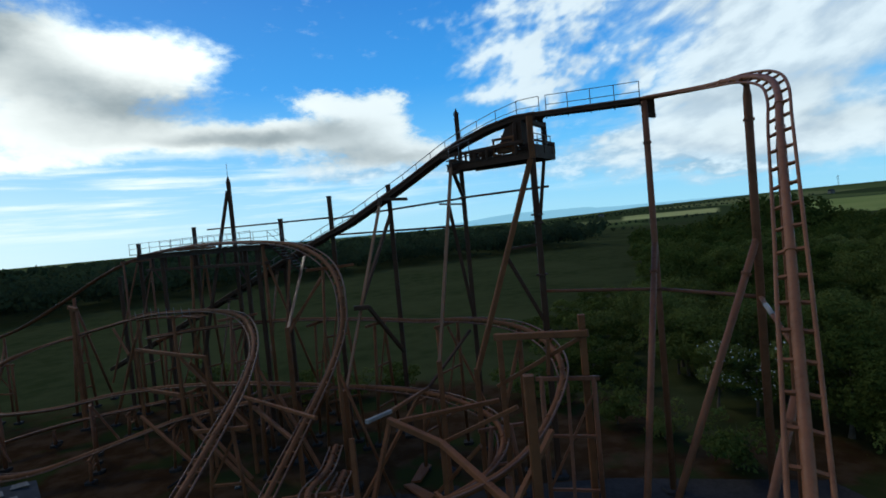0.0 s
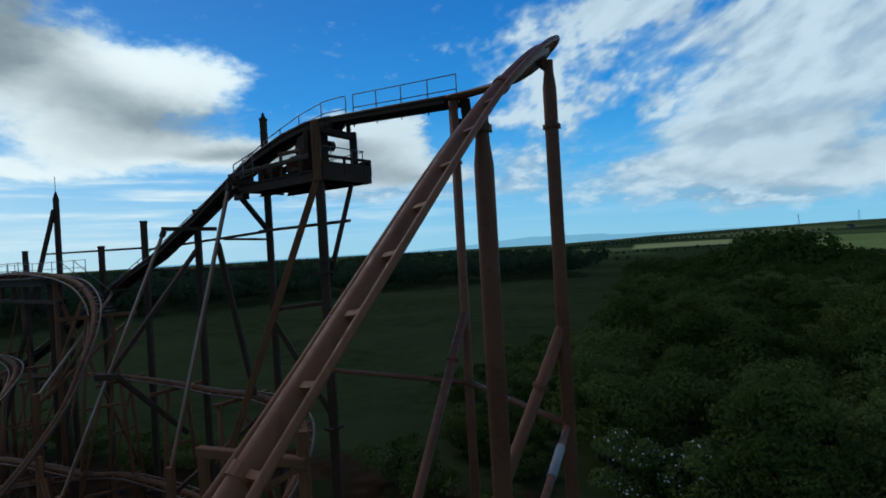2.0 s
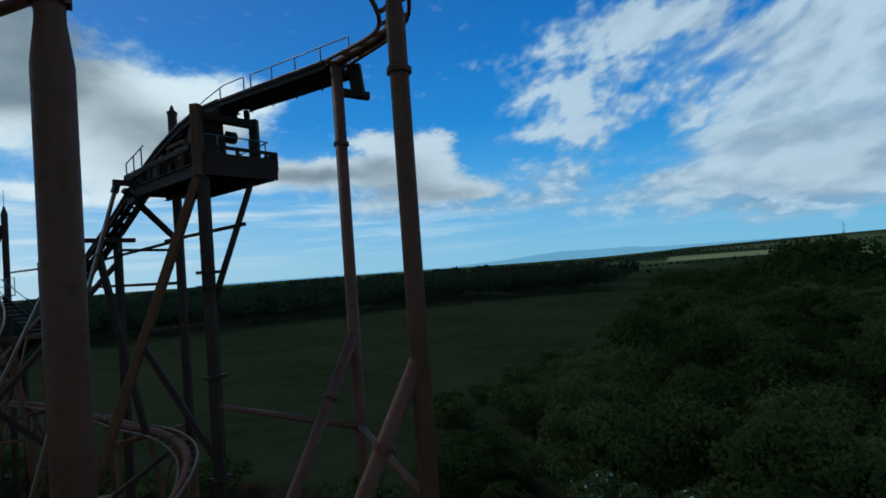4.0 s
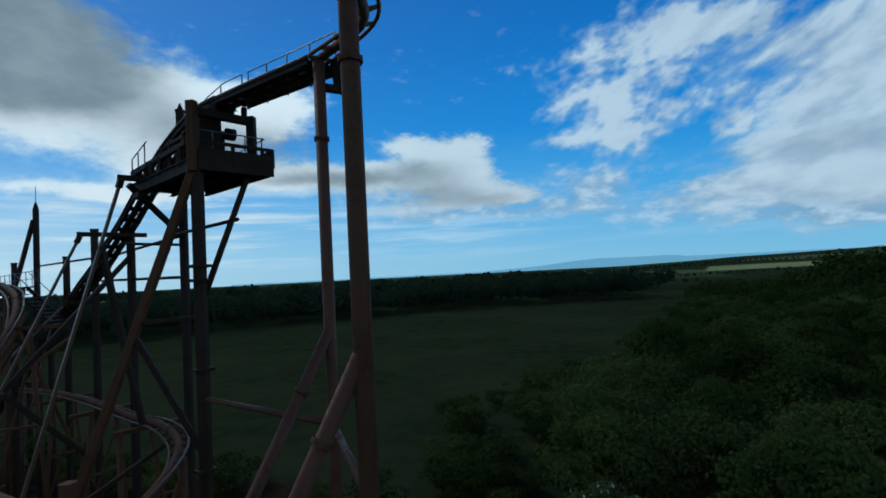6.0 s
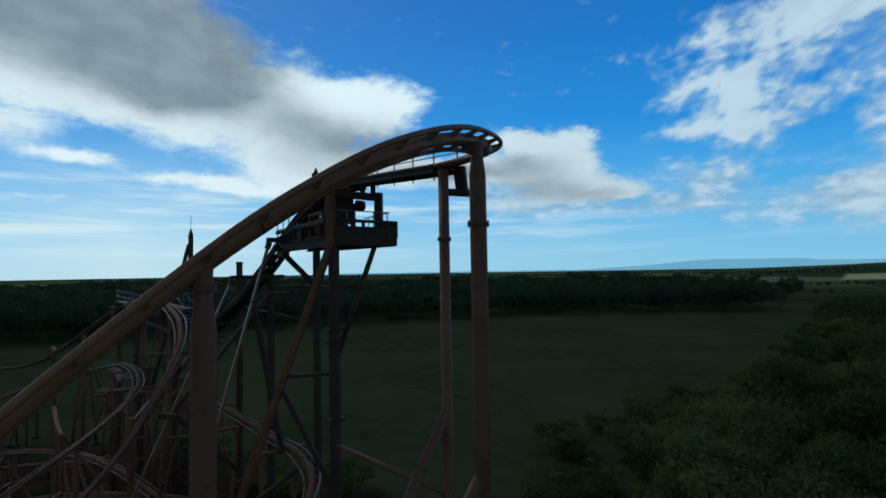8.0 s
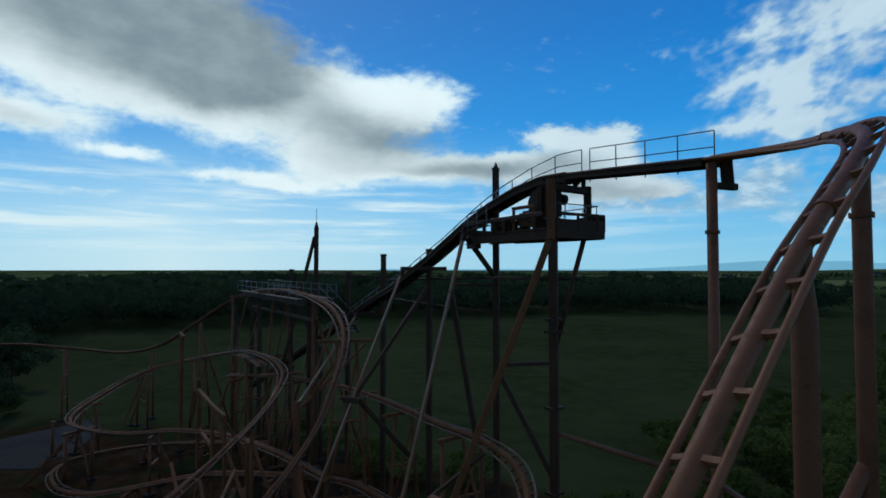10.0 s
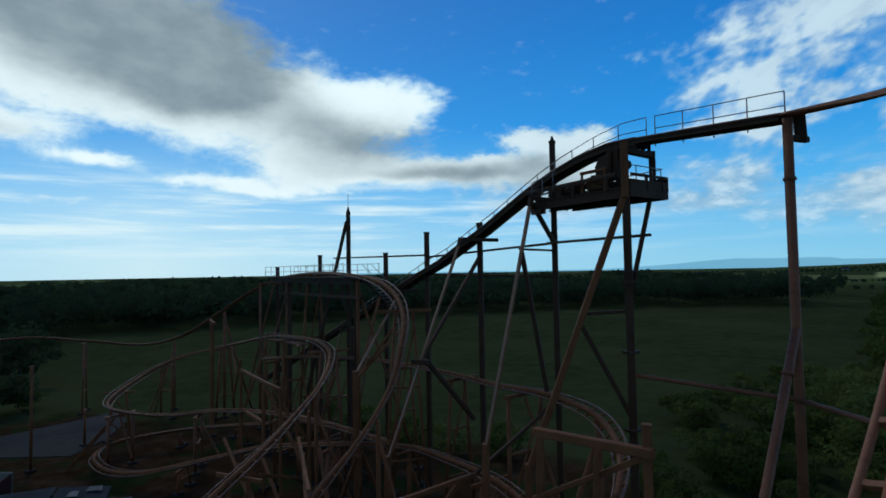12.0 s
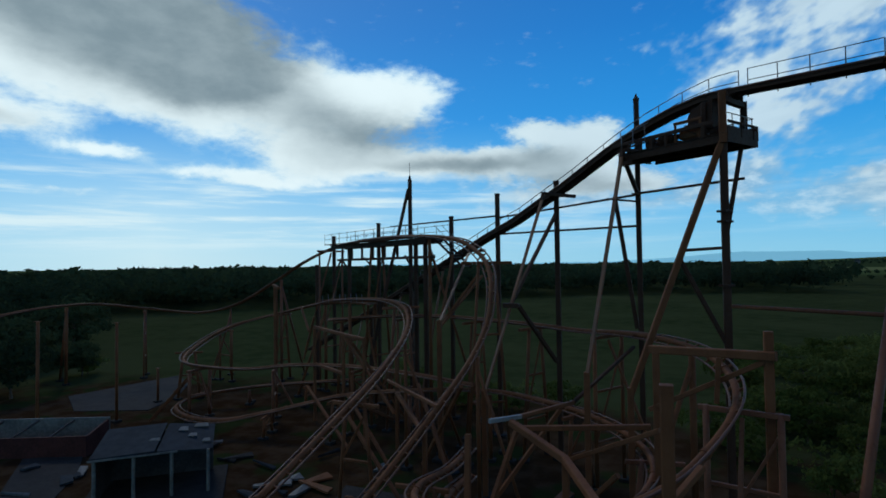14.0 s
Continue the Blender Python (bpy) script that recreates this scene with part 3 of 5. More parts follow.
def build_walkway():
    """Steps and railing on the far side of the lift, with the gap at the crest."""
    top = thing("lift_walkway", "narrow maintenance walkway with thin handrails beside the lift", "walkway")
    bm = bmesh.new()
    stick(bm, (-0.20, 0, 0), (0.20, 0, 0), box(0.34, 0.05))
    tread = mesh_of(bm, "tread")
    tread.materials.append(GALV)
    for s in np.arange(0.3, 50, 0.42):
        o = new("tread", tread)
        o.parent = top
        p = at_lift(s, 0.70 if s < 6 else 0.18, lift_z(s) - (0.0 if s < 6 else 0.02))
        o.matrix_basis = Matrix.Translation(p) @ Matrix.Rotation(math.atan2(FAR.y, FAR.x), 4, "Z")
    for a, b in ((0.35, 5.4), (5.8, 9.8), (9.8, 34.0)):
        def over(s):
            return float(np.interp(s, (0, 6.0, 6.8, 7.8, 8.9, 12, 60), (1.02, 1.05, 1.01, 0.92, 0.86, 0.86, 0.86)))
        ss, s_end = np.linspace(a, b, 30), b

        def side(s):
            return float(np.interp(s, (5.6, 8.0), (0.74, 0.47)))
        for frac in (1.0, 0.5):
            bm = bmesh.new()
            sweep(bm, [at_lift(s, side(s), lift_z(s) + over(s) * frac) for s in ss], [Z] * len(ss), circle(0.020 if s_end < 12 else 0.027, 6))
            part("handrail" if frac == 1 else "midrail", bm, GALV, top, "thin tube handrail")
        n = max(2, round((b - a) / 1.2))
        for s in np.linspace(a, b, n + 1):
            pipe("post", at_lift(s, side(s), lift_z(s) - 0.25), at_lift(s, side(s), lift_z(s) + over(s)), 0.024, GALV, top, "", 6)
    for off in (0.54, 0.90):
        bm = bmesh.new()
        ss = np.arange(0.3, 6.2, 0.5)
        sweep(bm, [at_lift(s, off, lift_z(s) - 0.06) for s in ss], [Z] * len(ss), box(0.06, 0.12))
        part("stringer", bm, DARK, top, "dark walkway stringer")
    # short railing on the near side, where the platform starts
    for s, z in ((10.8, 18.16), (10.1, 18.22), (9.4, 18.30)):
        pipe("post", at_lift(s, -1.3, z - 0.1), at_lift(s, -1.3, z + 0.58 + (10.8 - s) * 0.12), 0.024, GALV, top, "", 6)
    pipe("handrail", at_lift(10.8, -1.3, 18.76), at_lift(9.2, -1.3, 19.12), 0.024, GALV, top, "thin tube handrail", 6)
    bar("foot_plate", at_lift(11.0, -1.3, 18.06), at_lift(9.2, -1.3, 18.2), 0.12, 0.06, DARK, top)


def lift_bent(s, top_off, top_z, col_off=None, col_top=None, leg=None, w=0.30, label="dark steel lift support with a raking leg", tip=None):
    """A lift support: a box column on the far side and a raking leg on the near side."""
    b = thing("lift_support", label, "lift support", "lift supports")
    if col_off is not None:
        p = at_lift(s, col_off, 0)
        bar("column", p + Z * 0.1, p + Z * col_top, w, w, DARK, b, "tall dark box column")
        bar("cap", p + Z * (col_top - 0.02), p + Z * (col_top + 0.10), w * 1.15, w * 1.15, DARK, b)
        footing(p.x, p.y, b)
    if leg:
        a = at_lift(tip or s, top_off, top_z)
        e = at_lift(leg[2] if len(leg) > 2 else s, leg[0], leg[1])
        bm = bmesh.new()
        sweep(bm, [a, e], [BACK, BACK], box(0.10, 0.20))
        ob = part("leg", bm, LEGPAINT, b, "rust-brown raking leg with a worn glossy face")
        bar("gusset", a + (e - a) * 0.005, a + (e - a) * 0.03, 0.24, 0.20, DARK, ob)
        if leg[1] > 0.5:
            bar("post", e + Z * 0.25, Vector((e.x, e.y, 0.1)), 0.27, 0.27, BEAM, b)
        footing(e.x, e.y, b)
        bar("cross_head", at_lift(tip or s, min(-0.75, top_off - 0.12), top_z + 0.05), at_lift(tip or s, 0.75, top_z + 0.05), 0.16, 0.20, DARK, b, "cross head under the girders")
    return b


build_lift()
build_walkway()

b5 = lift_bent(17.2, -1.90, 16.3, 0.45, 17.36, (-6.86, 5.38, 15.49), tip=15.92)
bar("brace", at_lift(17.2, 0.40, 15.4), at_lift(15.75, -4.75, 9.95), 0.20, 0.20, DARK, b5)
bar("elbow", at_lift(15.85, -5.2, 9.98), at_lift(15.2, -4.6, 9.95), 0.26, 0.26, DARK, b5)
bar("brace", at_lift(15.22, -4.62, 9.95), at_lift(15.43, -1.59, 6.56), 0.22, 0.22, DARK, b5)
b12 = lift_bent(12.0, -1.81, 17.9, None, None, (-5.02, 6.96, 10.11), tip=10.34)
bar("brace", at_lift(10.29, -2.52, 15.4), at_lift(10.0, -1.41, 8.96), 0.20, 0.20, DARK, b12)
bar("brace", at_lift(10.6, -1.5, 17.75), at_lift(11.3, 0.66, 15.9), 0.20, 0.20, DARK, b12)
b11 = lift_bent(11.35, 0, 0, 0.72, 21.1, None, 0.28, "tall slim dark steel column beside the lift crest")
bm = bmesh.new()
bmesh.ops.create_cone(bm, cap_ends=True, segments=8, radius1=0.13, radius2=0.03, depth=0.28, matrix=Matrix.Translation(at_lift(11.35, 0.72, 21.33)))
part("point", bm, DARK, b11, "short pointed cap")
b23 = lift_bent(22.9, -0.7, 13.2, 0.30, 17.2, (-5.83, 8.54, 21.35), tip=25.0)
bar("brace", at_lift(23.4, -0.8, 11.4), at_lift(21.6, -5.6, 8.3), 0.16, 0.16, BEAM, b23)
lift_bent(28.5, -0.7, 12.0, 0.10, 16.0, (-2.8, 2.4))
lift_bent(35.6, -0.6, 9.6, 0.5, 9.6, (-2.4, 2.0))
lift_bent(44.0, -0.6, 6.6, 0.5, 6.6, (-2.0, 1.2))

ties = thing("tie_pipes", "long thin horizontal tie pipes joining the lift columns", "tie pipe")
for s0, z0, s1, z1, off in ((39.6, 16.0, 23.1, 15.72, 0.5), (23.1, 15.60, 11.35, 15.92, 0.6), (11.35, 15.92, 5.4, 15.95, 0.2), (22.9, 14.40, 11.35, 14.22, 0.6)):
    pipe("tie_pipe", at_lift(s0, off, z0), at_lift(s1, off, z1), 0.065, DARK, ties)

pipe("tie_pipe", at_lift(11.7, -1.4, 15.62), at_lift(11.35, 0.6, 15.55), 0.055, DARK, ties)

# ---- the drive platform under the crest ----
def build_platform():
    """An open steel deck with a portal at its free end, machinery on it and a guard over the chain wheel."""
    top = thing("drive_platform", "dark steel lift motor platform hung below the crest", "machine platform")
    s0, s1, lo = 5.5, 11.1, 17.66
    joist("floor_joist", at_lift(s0, -1.15, lo), at_lift(s1, -1.15, lo), 0.20, 0.42, DARK, top, "dark edge joist")
    joist("floor_joist", at_lift(s0, 0.2, lo), at_lift(s1, 0.2, lo), 0.18, 0.36, DARK, top)
    joist("floor_joist", at_lift(s0, 1.40, lo), at_lift(s1 - 0.4, 1.40, lo + 0.05), 0.18, 0.36, DARK, top)
    for s in np.linspace(s0 + 0.1, s1 - 0.1, 7):
        joist("cross_joist", at_lift(s, -1.05, lo + 0.06), at_lift(s, 1.38, lo + 0.06), 0.14, 0.24, DARK, top)
    slab("deck", [at_lift(s0, -1.1, lo + 0.25), at_lift(s1 - 0.3, -1.1, lo + 0.25), at_lift(s1 - 0.3, 1.45, lo + 0.25), at_lift(s0, 1.55, lo + 0.25)], 0.05, DARK, top, "chequer plate deck")
    bar("hanger_box", at_lift(10.2, -1.15, 17.36), at_lift(10.9, -1.15, 17.36), 0.3, 0.24, DARK, top)
    # near side: an upper chord on short uprights
    bar("upper_chord", at_lift(6.0, -1.15, 18.44), at_lift(11.5, -1.1, 18.36), 0.12, 0.18, DARK, top)
    for s in (6.5, 8.35, 9.15, 9.75, 10.45):
        bar("upright", at_lift(s, -1.15, lo + 0.1), at_lift(s, -1.15, 18.4), 0.14, 0.14, DARK, top)
    # portal at the free end
    bar("frame_post", at_lift(5.6, -1.1, 17.45), at_lift(5.6, -1.1, 19.70), 0.30, 0.30, BEAM, top, "rust-brown portal post")
    bar("frame_post", at_lift(5.74, 0.96, 17.6), at_lift(5.74, 0.96, 19.58), 0.28, 0.28, DARK, top, "dark portal post")
    bar("head_beam", at_lift(5.62, -1.0, 19.40), at_lift(5.74, 0.96, 19.40), 0.26, 0.26, DARK, top)
    for off in (-0.3, 0.25, 0.7):
        bar("stud", at_lift(5.7, off, 19.45), at_lift(5.7, off, 19.85), 0.16, 0.16, DARK, top)
    bar("strut", at_lift(5.7, 0.2, 19.5), at_lift(5.0, 0.1, 19.9), 0.10, 0.10, DARK, top)
    bar("side_post", at_lift(8.3, 0.8, 17.8), at_lift(8.3, 0.8, 19.3), 0.16, 0.16, DARK, top)
    bar("side_post", at_lift(6.75, -0.7, 17.8), at_lift(6.75, -0.6, 19.6), 0.20, 0.20, DARK, top)
    # boards and railing round the free end
    slab("end_board", [at_lift(5.44, -1.0, 18.22), at_lift(5.44, 1.6, 18.22), at_lift(5.50, 1.6, 18.22), at_lift(5.50, -1.0, 18.22)], 0.72, DARK, top)
    bar("end_rail", at_lift(5.47, -0.9, 18.42), at_lift(5.47, 1.6, 18.42), 0.06, 0.12, DARK, top)
    for off in (0.15, 1.2, 1.58):
        bar("end_stud", at_lift(5.47, off, 17.8), at_lift(5.47, off, 18.46), 0.12, 0.10, DARK, top)
    slab("side_board", [at_lift(5.5, 1.58, 18.46), at_lift(6.9, 1.58, 18.46), at_lift(6.9, 1.62, 18.46), at_lift(5.5, 1.62, 18.46)], 0.80, DARK, top)
    for s, off in ((5.5, -0.5), (5.5, 0.6), (5.5, 1.2), (6.5, 1.5), (7.6, 1.5)):
        pipe("rail_post", at_lift(s, off, lo + 0.2), at_lift(s, off, 18.82), 0.022, GALV, top, "", 6)
    pipe("handrail", at_lift(5.5, -0.9, 18.80), at_lift(5.5, 1.3, 18.80), 0.022, GALV, top, "thin tube handrail", 6)
    pipe("handrail", at_lift(5.5, 1.3, 18.80), at_lift(8.0, 1.5, 18.80), 0.022, GALV, top, "thin tube handrail", 6)
    # guard over the chain wheel
    bm = bmesh.new()
    side = FAR * 0.36
    c = at_lift(6.95, -0.15, 18.95)
    outline = [c + BACK * u + Z * v for u, v in ((-0.55, -0.55), (0.25, -0.50), (0.60, -0.3), (0.66, 0.12), (0.45, 0.50), (-0.55, 0.75))]
    a = [bm.verts.new(p - side) for p in outline]
    b = [bm.verts.new(p + side) for p in outline]
    bm.faces.new(a)
    bm.faces.new(b[::-1])
    for k in range(6):
        bm.faces.new((a[k], b[k], b[(k + 1) % 6], a[(k + 1) % 6]))
    bmesh.ops.recalc_face_normals(bm, faces=bm.faces)
    part("wheel_guard", bm, DARK, top, "dark sheet guard over the chain wheel")
    return top


build_platform()


def build_motor(s, off, size):
    """An electric motor with ribs, feet, a gearbox and a coupling."""
    m = thing("drive_motor", "dark ribbed electric motor with gearbox on the platform", "electric motor", "drive motors")
    c = at_lift(s, off, 17.92 + 0.34 * size)
    ax = (BACK * 0.9 + FAR * 0.1).normalized()
    pipe("casing", c - ax * 0.5 * size, c + ax * 0.5 * size, 0.30 * size, DARK, m)
    for k in range(7):
        u = (k - 3) * 0.13 * size
        pipe("cooling_rib", c + ax * (u - 0.015), c + ax * (u + 0.015), 0.335 * size, DARK, m)
    pipe("fan_cover", c - ax * 0.66 * size, c - ax * 0.5 * size, 0.26 * size, DARK, m)
    pipe("shaft", c + ax * 0.5 * size, c + ax * 0.85 * size, 0.07 * size, GALV, m)
    bar("gearbox", c + ax * 0.85 * size - Z * 0.02, c + ax * 1.45 * size - Z * 0.02, 0.55 * size, 0.66 * size, DARK, m)
    bar("terminal_box", c + Z * 0.30 * size - ax * 0.16 * size, c + Z * 0.30 * size + ax * 0.16 * size, 0.22 * size, 0.2 * size, DARK, m)
    for u in (-0.3, 0.3):
        bar("foot", c + ax * u * size - Z * 0.26 * size, Vector((c + ax * u * size).xy.to_3d()) + Z * 17.90, 0.5 * size, 0.12 * size, DARK, m)
    return m


build_motor(6.15, -0.5, 0.62)
build_motor(8.6, -0.75, 0.75)


def build_gearbox(s, off):
    """A ribbed cast gearbox on a welded frame, with its lid, shafts and oil pipe."""
    g = thing("lift_gearbox", "rust-brown cast gearbox bolted to a welded frame on the platform", "gearbox")
    lo = 17.93
    for ds in (-0.62, 0.62):
        bar("skid", at_lift(s + ds, off - 0.45, lo + 0.06), at_lift(s + ds, off + 0.45, lo + 0.06), 0.12, 0.14, BEAM, g)
        bar("frame_post", at_lift(s + ds, off - 0.40, lo + 0.1), at_lift(s + ds, off - 0.40, lo + 0.92), 0.11, 0.11, BEAM, g)
    bar("frame_head", at_lift(s - 0.68, off - 0.40, lo + 0.88), at_lift(s + 0.68, off - 0.40, lo + 0.88), 0.13, 0.13, BEAM, g)
    body = bar("housing", at_lift(s - 0.48, off, lo + 0.40), at_lift(s + 0.48, off, lo + 0.40), 0.56, 0.58, BEAM, g, "ribbed cast housing")
    for ds in (-0.36, -0.12, 0.12, 0.36):
        bar("rib", at_lift(s + ds, off, lo + 0.13), at_lift(s + ds, off, lo + 0.70), 0.62, 0.04, BEAM, body)
    bar("lid", at_lift(s - 0.30, off, lo + 0.73), at_lift(s + 0.30, off, lo + 0.73), 0.40, 0.07, DARK, g)
    pipe("input_shaft", at_lift(s + 0.46, off, lo + 0.36), at_lift(s + 1.05, off, lo + 0.36), 0.05, GALV, g, "bare steel shaft", 10)
    pipe("coupling", at_lift(s + 0.66, off, lo + 0.36), at_lift(s + 0.86, off, lo + 0.36), 0.14, DARK, g, "", 14)
    pipe("output_shaft", at_lift(s, off + 0.25, lo + 0.5), at_lift(s, off + 0.85, lo + 0.5), 0.08, GALV, g, "", 10)
    pipe("oil_pipe", at_lift(s - 0.4, off - 0.3, lo + 0.2), at_lift(s + 0.4, off - 0.3, lo + 0.62), 0.022, DARK, g, "", 6)
    return g


build_gearbox(7.35, -0.55)
drum = thing("brake_drum", "round dark drum on a bracket below the crest", "brake drum")
pipe("drum", at_lift(6.95, 0.62, 19.20), at_lift(6.95, 0.92, 19.20), 0.22, DARK, drum)
pipe("axle", at_lift(6.95, -0.1, 19.20), at_lift(6.95, 1.0, 19.20), 0.06, DARK, drum)
bar("bracket", at_lift(6.95, 0.45, 17.92), at_lift(6.95, 0.45, 19.26), 0.12, 0.2, DARK, drum)
# supports of the platform
pf = thing("platform_support", "tall platform columns with raking legs, rusty brown", "lift support", "lift supports")
pc = at_lift(5.68, -0.96, 0)
bar("column", pc + Z * 0.1, pc + Z * 17.45, 0.32, 0.32, DARK, pf, "tall dark box column")
footing(pc.x, pc.y, pf)
leg_top, leg_knee, leg_end = at_lift(5.7, -1.08, 17.5), at_lift(6.9, -2.53, 12.4), at_lift(8.31, -4.24, 6.42)
bar("leg", leg_top, leg_end, 0.26, 0.26, BEAM, pf, "rust-brown raking leg")
bar("post", leg_end + Z * 0.3, Vector((leg_end.x, leg_end.y, 0.1)), 0.28, 0.28, BEAM, pf)
bar("brace", leg_knee, pc + Z * 8.5, 0.18, 0.18, DARK, pf)
bar("cross_bar", leg_knee + Z * 0.35, pc + Z * 12.85, 0.14, 0.14, DARK, pf)
pipe("raker", at_lift(5.80, 0.80, 17.5), pc + Z * 13.2, 0.10, DARK, pf)
for z in (14.45, 14.0, 11.2, 8.1):
    bar("clamp", pc + FAR * -0.3 + Z * z, pc + FAR * 0.3 + Z * z, 0.42, 0.10, DARK, pf)

# ---- the crest, the first bend and the drop ----
CREST = [(*at_lift(6.6, 0, 20.02), 0), (*at_lift(3.0, 0, 19.79), 0), (*at_lift(0.6, 0, 19.62), 1), (*at_lift(0.0, 0, 19.58), 2)]
DROP = [
    (*at_lift(0.0, 0, 19.58), 2), (12.224, 24.772, 19.399, 18), (12.518, 22.025, 19.046, 28.8), (12.256, 19.980, 18.497, 31.4), (11.598, 18.369, 17.677, 26.2), (10.557, 16.688, 16.255, 20.6),
    (8.757, 13.725, 13.234, 17.1), (7.942, 12.400, 11.899, 1.6), (6.550, 10.130, 9.971, -10.7), (4.005, 6.046, 6.934, -12.4), (1.850, 2.799, 4.832, -7.7), (0.0, 0.0, 3.2, 0), (-2.4, -3.6, 2.4, 0), (-6.5, -8.9, 2.2, 0)]
track("drop_track", "brown tubular first bend and drop with a ladder of ties", DROP, gauge=0.68, drop=-0.003, spine=0.116, tie_gap=0.82, rail_r=0.05, rail_mat=TRACK)
# same track as the drop; dark steel stands for its shaded underside
track("crest_track", "level track between the lift crest and the first bend, underside shade put into its dark colour", CREST, gauge=0.68, drop=0.03, spine=0.116, tie_gap=0.62, rail_r=0.05, mat=DARK)
crest_beams = thing("crest_girders", "pair of dark side girders under the level crest track", "girder")
for off in (-0.34, 0.34):
    bm = bmesh.new()
    ss = np.linspace(0.1, 5.8, 12)
    sweep(bm, [at_lift(s, off, lift_z(s) - 0.15) for s in ss], [Z] * len(ss), ibeam(0.10, 0.16, 0.02))
    part("girder", bm, DARK, crest_beams)
for s in np.arange(0.4, 5.8, 0.9):
    bar("cross_plate", at_lift(s, -0.31, lift_z(s) - 0.18), at_lift(s, 0.31, lift_z(s) - 0.18), 0.30, 0.04, DARK, crest_beams)

column("tall brown tube column at the start of the first bend", 10.40, 26.78, 19.45, 0.152, 12.55, (6.2, 19.3), (17.42,), 0.0, 0.142)
column("tall brown tube column under the banked first bend", 12.73, 22.12, 18.98, 0.163, 12.65, (6.8, 20.1), (17.40,), 0.30, 0.145)
column("thick brown tube column under the drop, paint peeling", 10.81, 17.10, 16.60, 0.147, 8.15, (6.9, 15.0), (16.36,), 0.42, 0.14)
saddle = thing("track_saddle", "short steel saddle holding the banked track on its column", "bracket")
bar("arm", (12.74, 22.12, 18.80), (12.50, 22.08, 18.98), 0.16, 0.20, STEEL, saddle)
bar("shoe", (12.50, 22.30, 19.03), (12.47, 21.86, 18.95), 0.20, 0.14, STEEL, saddle)
stub = thing("outrigger_bracket", "short steel outrigger bracket under the level track", "bracket")
bar("arm", (10.42, 26.85, 18.80), (11.08, 27.36, 18.78), 0.18, 0.20, DARK, stub)
bar("hanger", (10.86, 27.18, 18.74), (10.80, 27.06, 19.55), 0.26, 0.34, DARK, stub)
ring = thing("column_ties", "horizontal tube ties between the tall columns", "tie pipe")
pipe("tie_pipe", (pc.x, pc.y, 10.3), (10.45, 26.6, 10.25), 0.085, STEEL, ring)
pipe("tie_pipe", (10.45, 26.6, 10.25), (12.7, 22.2, 10.25), 0.085, STEEL, ring)
pipe("tie_pipe", (12.7, 22.1, 10.25), (10.9, 17.2, 9.4), 0.085, STEEL, ring)
pipe("sleeve", (12.35, 21.15, 10.09), (11.95, 20.05, 9.90), 0.10, PRIMER, ring, "flaking white primed sleeve")

# ---- the lower tracks ----
U_CTRL = [(-57, 30, 6.5, 0), (-57, 37, 8.0, 0), (-55, 43, 8.4, -15), (-51.5, 47.6, 7.6, -22), (-47, 50.4, 7.0, -18), (-42, 51, 8.0, -6), (-36.4, 50.2, 10.4, 0), (-32, 49.8, 12.6, 0), (-28, 49.2, 14.0, 0),
          (-23, 46.4, 14.5, 0), (-18.5, 43.4, 14.58, 0), (-15, 40.9, 14.45, 2), (-11.9, 38.5, 14.2, 10), (-9.75, 36.9, 13.75, 26), (-7.95, 35.2, 12.85, 38), (-6.85, 33.5, 11.75, 44),
          (-6.30, 31.9, 10.45, 44), (-6.15, 30.4, 8.9, 36), (-6.6, 28.7, 7.2, 24), (-7.5, 26.6, 5.4, 10), (-8.4, 23.6, 3.6, 0), (-9.0, 20.0, 2.2, 0), (-9.2, 15.0, 1.5, 0), (-9.0, 8.0, 1.3, 0)]
M_CTRL = [(-8, 34, 4.9, 0), (-14, 36.6, 4.8, 0), (-20, 38.4, 4.6, 0), (-24.8, 38.3, 4.4, 0), (-27.6, 36.9, 4.2, 8), (-31, 36.3, 4.2, 22), (-34.4, 36.9, 4.25, 32), (-37.0, 39.2, 4.4, 32), (-39.4, 42.8, 4.65, 26),
          (-40.9, 46.2, 5.1, 26), (-40.6, 49.2, 5.9, 20), (-37.4, 50.6, 6.8, 6), (-31.4, 49.2, 8.0, 0), (-26.5, 46.9, 8.9, 0), (-22.5, 44.5, 9.25, 0), (-18.2, 41.4, 9.45, 6), (-15.2, 38.8, 9.2, 22), (-13.4, 36.0, 8.6, 38),
          (-12.2, 33.0, 7.9, 38), (-11.6, 30.2, 7.2, 26), (-11.4, 27.7, 6.4, 10), (-11.4, 24.5, 5.4, 0), (-11.4, 21.5, 4.5, 0), (-11.4, 18.5, 3.7, 0), (-11.2, 14, 2.8, 0), (-10.8, 7, 2.2, 0)]
R_CTRL = [(-25, 44, 7.4, 0), (-19, 42.6, 8.0, 0), (-13, 40.9, 8.3, 0), (-8.9, 39.2, 8.32, 0), (-5, 36.9, 8.35, 0), (-1.9, 35.0, 8.30, 4), (0.8, 33.2, 8.45, 14), (3.05, 31.1, 8.40, 28), (4.35, 28.7, 8.2, 40),
          (4.9, 26, 7.85, 46), (4.75, 23.5, 7.35, 48), (3.8, 21.3, 6.6, 46), (2.4, 19.5, 5.8, 40), (0.3, 18.5, 5.1, 30), (-2.6, 18.6, 4.5, 16), (-5.4, 20.0, 4.0, 16), (-6.6, 22.6, 3.5, 10), (-6.6, 26, 3.0, 0), (-7, 30, 2.6, 0)]
